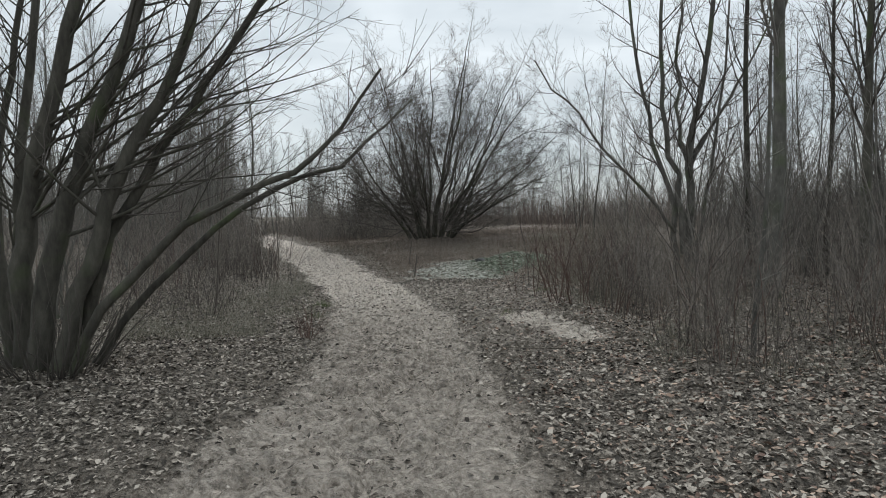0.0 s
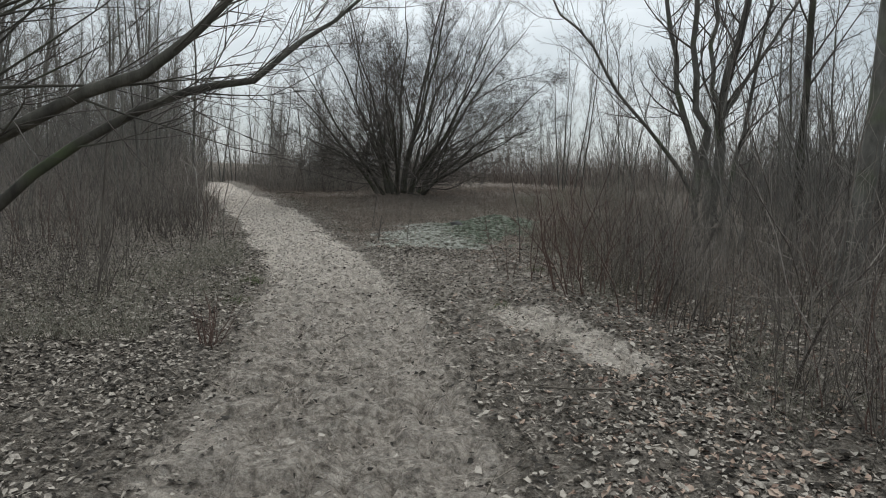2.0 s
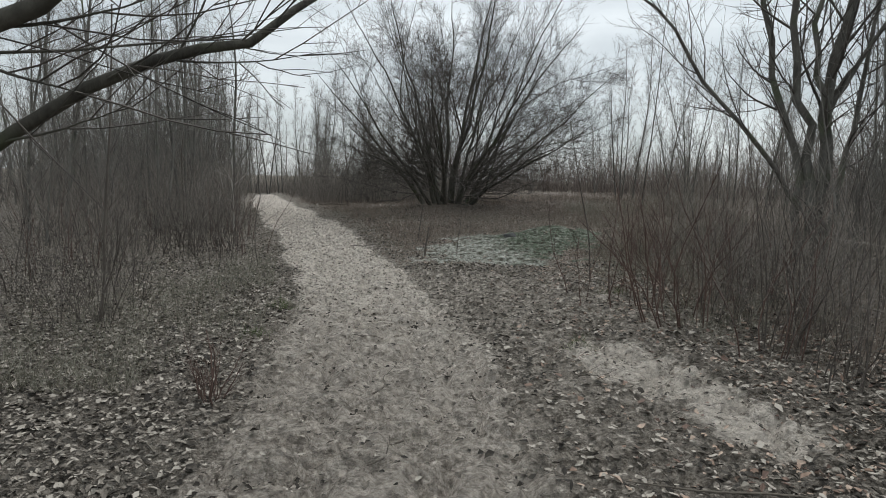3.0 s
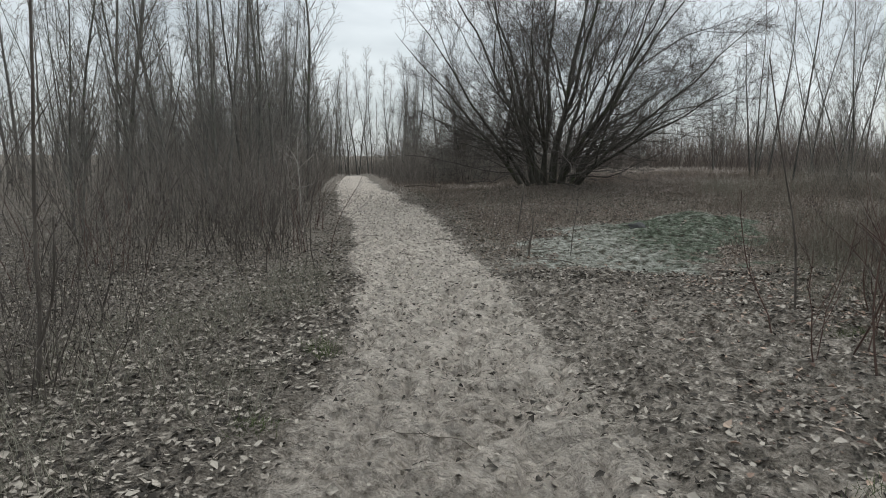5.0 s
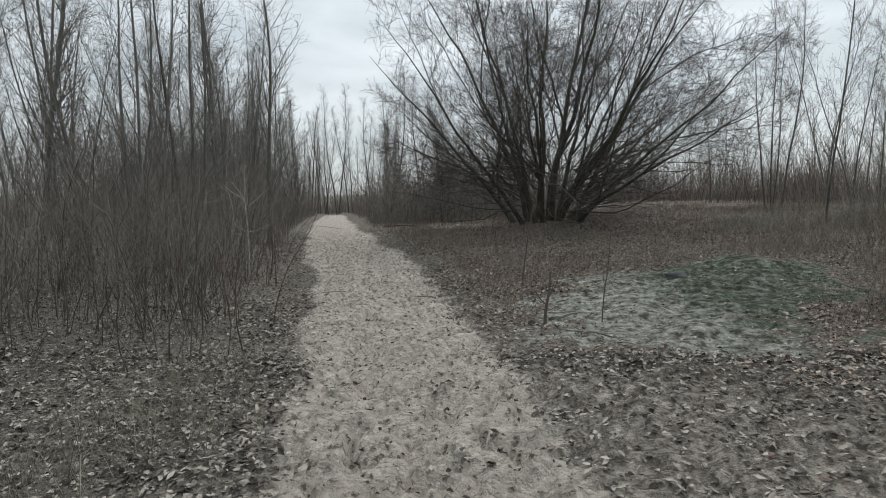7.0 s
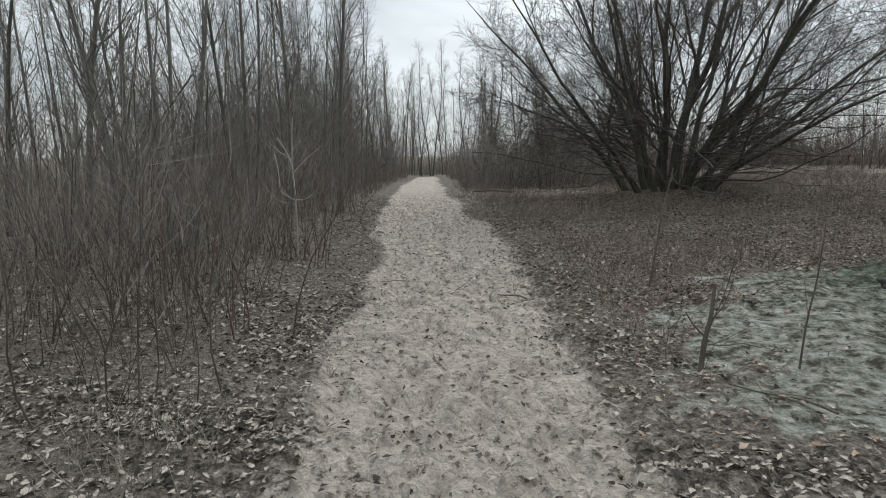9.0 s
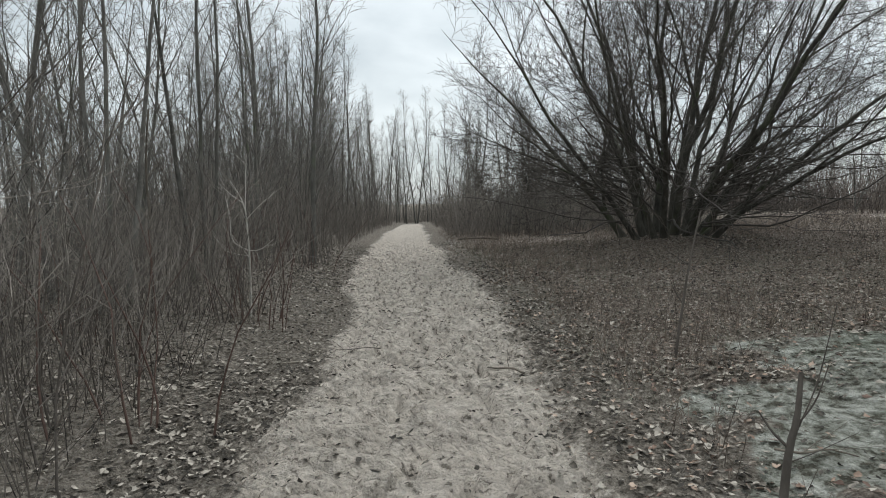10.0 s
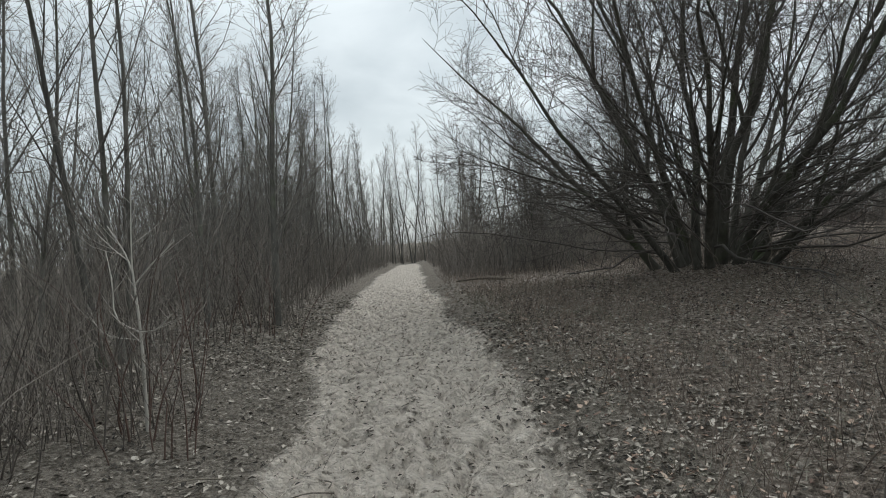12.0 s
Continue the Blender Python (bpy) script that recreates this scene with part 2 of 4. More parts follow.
def sand_mask(x, y):
    wob = (vnoise(x, y, 1.1) - 0.5) * 0.35
    l, r = path_left(y) + wob, path_right(y) + wob
    w = 0.42
    main = sstep(-w, w * 0.6, x - l) * sstep(-w, w, r - x) * sstep(70, 61, y)
    # the churned sand where a side track joins, and a bare patch on its far rim
    side_r = np.interp(y, [4, 6, 8, 10, 12, 13.5, 15.5], [0.5, 0.9, 1.7, 2.1, 2.2, 1.2, -0.8])
    side = 0.4 * sstep(-0.6, 0.5, side_r - x) * sstep(-0.4, 0.3, x - l) * sstep(4.0, 8.0, y) * (1 - sstep(14.0, 16.5, y))
    ex, ey = (x - 1.32), (y - 8.75)
    bare = 1.0 * sstep(1.35, 0.6, np.sqrt(((ex + 0.28 * ey) / 0.42) ** 2 + (ey / 1.15) ** 2) + 0.7 * (vnoise(x, y, 0.5) - 0.5))
    far = 0.6 * sstep(0.3, 0.75, vnoise(x, y, 1.7)) * sstep(1.2, 0.6, np.sqrt(((x - 7.5) / 4.5) ** 2 + ((y - 42) / 5) ** 2)) + 0.42 * sstep(1.2, 0.5, np.sqrt(((x + 3.2) / 2.2) ** 2 + ((y - 30.5) / 1.3) ** 2))
    return np.maximum.reduce([main, side, bare, far])


def moss_mask(x, y):
    return sstep(1.25, 0.55, np.sqrt(((x - 1.15 - 0.25 * (y - 17.8)) / 1.9) ** 2 + ((y - 17.9) / 2.2) ** 2) + 0.9 * (vnoise(x, y, 0.9) - 0.5) + 0.7 * (vnoise(x, y, 0.3) - 0.5))


def land(x, y):
    """height of the ground without its fine relief"""
    x, y = np.asarray(x, float), np.asarray(y, float)
    z = 0.42 * sstep(15.5, 28, y) + 0.048 * np.clip(x, path_left(y) - 0.4, 6.0)
    z = z + 0.24 * sstep(0.2, 2.2, path_left(y) - x) * sstep(13, 19, y)
    z = z + (vnoise(x, y, 3.1) - 0.5) * 0.10 * sstep(0, 1.5, np.maximum(path_left(y) - x, x - path_right(y)))
    z = z - 0.05 * sstep(-0.4, 0.5, x - path_left(y)) * sstep(-0.4, 0.5, path_right(y) - x)
    z = z + 0.26 * np.exp(-(((x - 2.3) / 0.8) ** 2 + ((y - 19.2) / 0.8) ** 2)) + 0.1 * np.exp(-(((x - 0.7) / 1.2) ** 2 + ((y - 18.4) / 1.0) ** 2))
    z = z + 0.08 * np.exp(-(((x - 1.45) / 0.8) ** 2 + ((y - 8.5) / 1.3) ** 2))
    return z + 0.25 * np.exp(-(((x + 0.47) / 1.6) ** 2 + ((y - 27.6) / 1.6) ** 2))


def mesh_from(name, verts, quads, material=None, smooth=True):
    me = bpy.data.meshes.new(name)
    verts, quads = np.asarray(verts, np.float32), np.asarray(quads, np.int32)
    k = quads.shape[1]
    me.vertices.add(len(verts))
    me.vertices.foreach_set("co", verts.ravel())
    me.loops.add(quads.size)
    me.loops.foreach_set("vertex_index", quads.ravel())
    me.polygons.add(len(quads))
    me.polygons.foreach_set("loop_start", np.arange(0, quads.size, k, dtype=np.int32))
    me.polygons.foreach_set("use_smooth", np.full(len(quads), smooth))
    me.update(calc_edges=True)
    if material:
        me.materials.append(material)
    return me


def part(name, me, parent, label=""):
    ob = new(name, me)
    ob.parent = parent
    return tagged(ob, label)


def spaced(stops):
    """coordinates from (start, end, step) stretches"""
    out = []
    for a, b, s in stops:
        out += list(np.arange(a, b - s * 0.5, s))
    return np.array(out + [stops[-1][1]])


def hollows(x, y):
    """1 in the trodden hollows of the sand, 0 between them"""
    return 1 - sstep(0.05, 0.5, np.abs(vnoise(x, y, 0.21) - 0.5) * 2)


def relief(x, y):
    """trampled hollows in the sand, crumbly relief in the litter, cushions in the moss"""
    near, sand, moss = sstep(44, 27, y), sand_mask(x, y), moss_mask(x, y)
    lump2 = vnoise(x + 31, y * 1.3, 0.12)
    rut = sand * sstep(0.35, 0.75, vnoise(x * 1.6, y * 0.5, 0.8)) * 0.05
    z = sand * (0.13 * (0.4 - hollows(x, y)) + 0.07 * (lump2 - 0.5)) - rut + (1 - sand) * (0.07 * (vnoise(x, y, 0.3) - 0.5) + 0.035 * (lump2 - 0.5))
    return near * (z + moss * 0.10 * (vnoise(x, y, 0.45) - 0.4))


def surface(x, y):
    return land(x, y) + relief(x, y)


def build_ground():
    us = np.concatenate([-np.geomspace(900, 8, 30), spaced([(-7.6, -3.4, 0.12), (-3.4, 4.6, 0.065), (4.6, 8, 0.12)]), np.geomspace(8.6, 900, 30)])
    ys = np.concatenate([-np.geomspace(900, 3, 22), spaced([(-2.5, 1.5, 0.2), (1.5, 28, 0.065), (28, 38, 0.16), (38, 75, 0.6)]), np.geomspace(77, 1200, 30)])
    uu, yy = np.meshgrid(us, ys)
    xx = uu + (path_left(yy) + path_right(yy)) / 2
    z = land(xx, yy)
    sand, moss = sand_mask(xx, yy), moss_mask(xx, yy)
    z = z + relief(xx, yy)
    ny, nx = xx.shape
    idx = np.arange(ny * nx).reshape(ny, nx)
    quads = np.stack([idx[:-1, :-1], idx[:-1, 1:], idx[1:, 1:], idx[1:, :-1]], -1).reshape(-1, 4)
    me = mesh_from("ground", np.stack([xx, yy, z], -1).reshape(-1, 3), quads, GROUND)
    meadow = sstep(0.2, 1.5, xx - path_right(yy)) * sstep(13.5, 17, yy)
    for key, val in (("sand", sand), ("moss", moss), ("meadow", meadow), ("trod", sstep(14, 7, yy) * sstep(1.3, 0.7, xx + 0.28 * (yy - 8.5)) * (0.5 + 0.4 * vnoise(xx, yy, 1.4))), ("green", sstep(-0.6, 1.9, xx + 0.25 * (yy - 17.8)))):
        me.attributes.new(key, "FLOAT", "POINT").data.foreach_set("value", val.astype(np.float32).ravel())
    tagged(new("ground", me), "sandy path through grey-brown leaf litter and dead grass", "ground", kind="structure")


build_ground()


# ---- growing wood: batches of branches as arrays (branch, point, xyz) and radii (branch, point) ----
def unit(v):
    return v / np.maximum(np.linalg.norm(v, axis=-1, keepdims=True), 1e-9)


def sprout(g, P, R, k, lo, hi, length, angle, n, wig=0.12, lift=0.05, thick=0.55, thin=0.3, taper=0.5, rmin=0.002, side=None, limit=None):
    """k shoots on every branch, between lo and hi of its length, leaving it at an angle and bending up by lift"""
    B, m = R.shape
    t = lo + (hi - lo) * (np.arange(k)[None] + g.random((B, k))) / k
    f = np.clip(t * (m - 1), 0, m - 1.001)
    i = f.astype(int)
    w = (f - i)[..., None]
    b = np.arange(B)[:, None]
    base = P[b, i] * (1 - w) + P[b, i + 1] * w
    tang = unit(P[b, i + 1] - P[b, i])
    rad = R[b, i] * (1 - w[..., 0]) + R[b, i + 1] * w[..., 0]
    rnd = g.normal(size=(B, k, 3))
    if side is not None:
        rnd = rnd * 0.6 + np.asarray(side)
    perp = unit(rnd - tang * (rnd * tang).sum(-1, keepdims=True))
    a = np.radians(g.uniform(angle[0], angle[1], (B, k)))[..., None]
    d = np.cos(a) * tang + np.sin(a) * perp
    L = g.uniform(length[0], length[1], (B, k)) * (1 - taper * (t - lo) / max(hi - lo, 1e-6))
    L = L.ravel() if limit is None else np.clip(limit(base.reshape(-1, 3), d.reshape(-1, 3)) * g.uniform(0.85, 1.08, L.size), 0.12, L.ravel())
    return shoots(g, base.reshape(-1, 3), d.reshape(-1, 3), L, np.maximum(rad.ravel() * thick, rmin), n, wig, lift, thin)


def shoots(g, base, d, L, r, n, wig, lift, thin):
    pts, p = [base], base
    lift = np.asarray(lift)
    for _ in range(n - 1):
        d = unit(d + g.normal(size=d.shape) * wig + np.array([0, 0, 1.0]) * (lift if lift.ndim == 0 else lift[:, None]))
        p = p + d * (L / (n - 1))[:, None]
        pts.append(p)
    return np.stack(pts, 1), r[:, None] * np.linspace(1, thin, n)[None]


def tubes(P, R, sides):
    """verts and quads of round, tapering rods along the branches"""
    B, n, _ = P.shape
    t = np.empty_like(P)
    t[:, 1:-1] = P[:, 2:] - P[:, :-2]
    t[:, 0], t[:, -1] = P[:, 1] - P[:, 0], P[:, -1] - P[:, -2]
    t = unit(t)
    mean = unit(P[:, -1] - P[:, 0])
    ref = np.where(np.abs(mean[:, 2:3]) > 0.8, np.array([[1.0, 0, 0]]), np.array([[0, 0, 1.0]]))[:, None]
    u = unit(np.cross(t, ref))
    v = np.cross(t, u)
    a = np.arange(sides) * 2 * math.pi / sides
    ring = u[:, :, None] * np.cos(a)[None, None, :, None] + v[:, :, None] * np.sin(a)[None, None, :, None]
    V = P[:, :, None] + ring * R[:, :, None, None]
    idx = np.arange(B * n * sides).reshape(B, n, sides)
    nx = np.roll(idx, -1, 2)
    Q = np.stack([idx[:, :-1], nx[:, :-1], nx[:, 1:], idx[:, 1:]], -1).reshape(-1, 4)
    return V.reshape(-1, 3), Q


def join(pieces):
    vs, qs, o = [], [], 0
    for v, q in pieces:
        vs.append(v)
        qs.append(q + o)
        o += len(v)
    return np.concatenate(vs), np.concatenate(qs)


def smooth_line(points, n):
    """a curve through a few control points"""
    p = np.array(points, float)
    p = np.concatenate([[2 * p[0] - p[1]], p, [2 * p[-1] - p[-2]]])
    out = []
    for s in np.linspace(0, len(p) - 3 - 1e-6, n):
        i = int(s)
        u = s - i
        a, b, c, d = p[i:i + 4]
        out.append(0.5 * (2 * b + (c - a) * u + (2 * a - 5 * b + 4 * c - d) * u * u + (3 * b - a - 3 * c + d) * u ** 3))
    return np.array(out)


def flare(R, amount):
    R = R.copy()
    R[:, 0] *= amount
    R[:, 1] *= 1 + (amount - 1) * 0.25
    return R


# ---- young slender trees of the wood ----
def tree_arrays(g, height, r, spread, dense=1.0, stems=1, fine=True, bare=0.25):
    """trunk, branches and twigs of one bare tree, its foot at the origin"""
    d = unit(np.column_stack([g.normal(0, 0.05 + 0.11 * (stems > 1), stems), g.normal(0, 0.05 + 0.11 * (stems > 1), stems), np.ones(stems)]))
    base = np.column_stack([g.normal(0, 0.10 * (stems > 1), stems), g.normal(0, 0.10 * (stems > 1), stems), np.full(stems, -0.12)])
    L = height * g.uniform(0.75 if stems > 1 else 0.95, 1.05, stems)
    T, TR = shoots(g, base, d, L, r * g.uniform(0.75, 1.1, stems), 12, 0.035, 0.02, 0.12)
    TR = flare(TR, 1.35)
    nb = int(26 * dense)
    A, AR = sprout(g, T, TR, nb, bare, 0.97, (height * 0.20 * spread, height * 0.34 * spread), (20, 44), 5, 0.09, 0.10, 0.42, 0.25, 0.72, 0.004)
    B, BR = sprout(g, A, AR, 6, 0.1, 0.98, (0.3, 0.85), (24, 55), 3, 0.13, 0.06, 0.6, 0.5, 0.4, 0.0042)
    tw = [tubes(B, BR, 3)]
    if fine:
        C, CR = sprout(g, B, BR, 3, 0.15, 0.95, (0.15, 0.45), (24, 58), 2, 0.14, 0.05, 0.75, 0.6, 0.3, 0.0036)
        tw.append(tubes(C, CR, 3))
    return [tubes(T[i:i + 1], TR[i:i + 1], 7) for i in range(stems)], tubes(A, AR, 3), join(tw)


def make_tree(name, arrays, at, label, bark, twig, category="tree", group=""):
    ob = new(name)
    ob.matrix_world = at
    tagged(ob, label, category, group)
    t, a, b = arrays
    for one in t:
        part("trunk", mesh_from("trunk", *one, bark), ob)
    tagged(part("crown", mesh_from("crown", *join([a, b]), twig), ob, "fine bare leafless branches and twigs"), kind="stuff")
    return ob


def stand(x, y, turn=0.0, lean=0.0, size=1.0):
    z = float(land(x, y))
    return pose(x, y, z, lean, 0, turn) @ Matrix.Diagonal((size, size, size, 1))


def put_copy(ob, x, y, turn, size, lean=0.0):
    c = copy_thing(ob, pose(x, y, float(land(x, y)), lean, 0, turn))
    c.scale = (size, size, size)
    return c


g = np.random.default_rng(11)
TREE_LABEL = "slender bare young tree with smooth grey-brown bark in brushwood"
variants = [tree_arrays(g, 10.0, 0.055, 0.75, 1.3, bare=0.12), tree_arrays(g, 8.5, 0.045, 0.85, 1.3, bare=0.08), tree_arrays(g, 11.0, 0.065, 0.65, 1.4, bare=0.15),
            tree_arrays(g, 7.5, 0.035, 1.0, 0.75, 2, bare=0.1), tree_arrays(g, 8.5, 0.042, 0.9, 0.6, 3, bare=0.1)]
first = [(-7.6, 24.7), (-8.85, 24.6), (-9.6, 26.2), (-10.8, 22.0), (-7.9, 21.5)]
woods = []
for v, (x, y) in zip(variants, first):
    woods.append(make_tree("young_tree", v, stand(x, y), TREE_LABEL, BARK_GREY, TWIG_GREY, group="young trees of the wood"))


def far_enough(x, y, taken, d):
    return all((x - a) ** 2 + (y - b) ** 2 > d * d for a, b in taken)


def left_edge(y):
    """where the brushwood beside the path begins"""
    return float(path_left(y)) - 0.75


taken = list(first)
tries = 0
while len(taken) < 100 and tries < 6000:
    tries += 1
    y = g.uniform(18, 62)
    x = left_edge(y) - 0.8 - abs(g.normal(0, 6.0))
    if (y < 23 and x > left_edge(y) - 2.2) or (y < 24 and g.random() < 0.55) or not far_enough(x, y, taken, 1.1):
        continue
    taken.append((x, y))
    put_copy(woods[int(g.integers(5))], x, y, g.uniform(0, 360), g.uniform(0.6, 1.05), g.normal(0, 2))

for x, y, k, size in [(-7.0, 11.0, 3, 0.75), (-8.2, 13.0, 1, 0.8), (-6.3, 10.2, 4, 0.55), (-9.5, 17.5, 1, 0.75), (-8.4, 16.4, 3, 0.7), (-11.0, 19.5, 0, 0.75)]:
    put_copy(woods[k], x, y, g.uniform(0, 360), size)
for i in range(16):
    y = g.uniform(25, 38)
    x = left_edge(y) - 1.4 - abs(g.normal(0, 3.2))
    if far_enough(x, y, taken, 0.7):
        taken.append((x, y))
        put_copy(woods[int(g.integers(5))], x, y, g.uniform(0, 360), g.uniform(0.6, 0.95), g.normal(0, 2))

# the open right-hand side: a loose screen of trees
right_taken = []
tries = 0
while len(right_taken) < 38 and tries < 6000:
    tries += 1
    y = g.uniform(6.5, 24)
    x = 6.3 + (y - 6) * 0.28 + abs(g.normal(0, 4.5))
    if not far_enough(x, y, right_taken, 1.0):
        continue
    right_taken.append((x, y))
    put_copy(woods[int(g.integers(5))], x, y, g.uniform(0, 360), g.uniform(0.6, 1.0), g.normal(0, 3))
for x, y, s in [(10.2, 35.1, 1.2), (12.6, 38.0, 1.3), (15.5, 40, 1.1), (18.5, 36, 1.1), (21, 44, 1.2), (5.2, 50, 0.9), (13.8, 32.5, 0.9), (9.0, 46, 1.0), (16.5, 30, 0.9)]:
    put_copy(woods[3], x, y, g.uniform(0, 360), s)

# thin trees behind the open ground beside the great willow
for x, y, k, turn, size in [(7.6, 25.5, 1, 40, 0.72), (8.7, 28.5, 3, 130, 0.85), (9.9, 24.6, 0, 220, 0.7), (6.9, 31.5, 4, 300, 0.8), (10.9, 29.2, 1, 80, 0.85), (8.1, 33.6, 2, 170, 0.7), (11.6, 26.4, 3, 10, 0.9)]:
    put_copy(woods[k], x, y, turn, size)

# thin trees behind the thicket between path and willow
for i in range(16):
    y = g.uniform(42, 62)
    put_copy(woods[int(g.integers(3))], float(path_right(y)) + 2.0 + g.uniform(0, 11), y, g.uniform(0, 360), g.uniform(0.7, 1.0))

# the dark poles at the end of the path
for i in range(16):
    x, y = -18.9 + g.uniform(-4.0, 4.0), 64 + g.uniform(0, 10)
    put_copy(woods[[0, 2][i % 2]], x, y, g.uniform(0, 360), g.uniform(0.9, 1.15))


# ---- single trees beside the first stretch ----
def forked_tree():
    """a tree of several stems that part close above the ground"""
    g = np.random.default_rng(23)
    ob = new("forked_tree")
    ob.matrix_world = stand(5.53, 14.05)
    tagged(ob, "bare grey tree parting into several forked upright stems", "tree")
    lines = [([(0, 0, -0.15), (0.02, 0, 1.6), (0.05, 0.1, 3.0), (0.4, 0, 5.0), (0.7, 0.2, 9.5)], 0.12),
             ([(-0.25, 0.1, -0.15), (-0.35, 0.1, 1.5), (-0.8, 0.2, 3.2), (-1.25, 0.2, 5.2), (-1.6, 0.4, 9.0)], 0.075),
             ([(-0.1, 0, 0.4), (-0.25, 0, 1.8), (-0.6, 0, 3.4), (-0.75, -0.1, 5.5), (-0.7, 0, 9.0)], 0.085),
             ([(0.04, 0.05, 2.4), (0.5, 0.1, 3.3), (1.3, 0.2, 4.5), (2.2, 0.3, 6.5)], 0.05),
             ([(0.03, 0, 2.2), (-0.3, -0.1, 3.4), (-0.35, -0.2, 5.5), (-0.2, -0.2, 8.0)], 0.055),
             ([(-0.3, 0, 0.9), (-1.3, -0.3, 2.0), (-2.6, -0.5, 3.3), (-3.6, -0.6, 4.6)], 0.045),
             ([(0.2, 0.1, -0.15), (0.45, 0.2, 1.5), (0.75, 0.3, 3.5), (1.1, 0.3, 7.5)], 0.06)]
    tw = []
    for pts, r in lines:
        P, R = smooth_line(pts, 14)[None], (r * np.linspace(1, 0.3, 14))[None]
        P[:, 1:] += g.normal(0, 0.03, P[:, 1:].shape)
        part("stem", mesh_from("stem", *tubes(P, R, 8), BARK_GREY), ob)
        A, AR = sprout(g, P, R, 14, 0.3, 0.98, (1.0, 2.3), (28, 60), 7, 0.1, 0.08, 0.38, 0.25, 0.5, 0.006)
        B, BR = sprout(g, A, AR, 6, 0.15, 0.98, (0.4, 1.1), (25, 55), 4, 0.12, 0.08, 0.55, 0.4, 0.4, 0.0035)
        C, CR = sprout(g, B, BR, 3, 0.2, 0.95, (0.2, 0.5), (20, 50), 3, 0.14, 0.06, 0.7, 0.5, 0.3, 0.0025)
        tw += [tubes(A, AR, 4), tubes(B, BR, 3), tubes(C, CR, 3)]
    tagged(part("crown", mesh_from("crown", *join(tw), TWIG_DARK), ob, "tangle of fine bare twigs"), kind="stuff")


forked_tree()
make_tree("bushy_tree", tree_arrays(np.random.default_rng(15), 5.0, 0.03, 1.3, 1.3, 4, bare=0.05), stand(-4.6, 36.0), "low dark twiggy tree of several thin stems", BARK_WILLOW, TWIG_DARK)
g = np.random.default_rng(5)
make_tree("straight_tree", tree_arrays(g, 12, 0.14, 0.6, 0.9, bare=0.3), stand(5.17, 9.88, 40, -1.5), "tall straight tree with greenish grey bark", BARK_GREY, TWIG_GREY)
make_tree("thin_tree", tree_arrays(g, 10.5, 0.065, 0.6, 0.8), stand(5.97, 12.16, 10), "thin upright tree with dark grey bark", BARK_WILLOW, TWIG_DARK)
make_tree("thin_tree", tree_arrays(g, 10.0, 0.085, 0.7, 1.0), stand(6.9, 10.3, 80, 3), "thin upright tree with dark grey bark", BARK_WILLOW, TWIG_DARK)
make_tree("thin_tree", tree_arrays(g, 10.0, 0.075, 0.7, 1.0), stand(7.6, 12.4, 130, -3), "thin upright tree with dark grey bark", BARK_WILLOW, TWIG_DARK)
make_tree("thin_tree", tree_arrays(g, 9.0, 0.03, 0.5, 0.6), stand(6.3, 26.0, 200, 0), "very thin upright tree with pale grey bark", BARK_GREY, TWIG_GREY)


# ---- the great willow bush ----
def dome(base, d):
    """how far a shoot from base along d may grow before it leaves the rounded outline of the crown"""
    p = (base - np.array([0.55, 0.0, 4.55])) / np.array([6.0, 6.0, 5.8])
    v = d / np.array([6.0, 6.0, 5.8])
    a, b, c = (v * v).sum(-1), (p * v).sum(-1), (p * p).sum(-1) - 1
    return np.where(c > 0, 0.0, (-b + np.sqrt(np.maximum(b * b - a * c, 0))) / a)


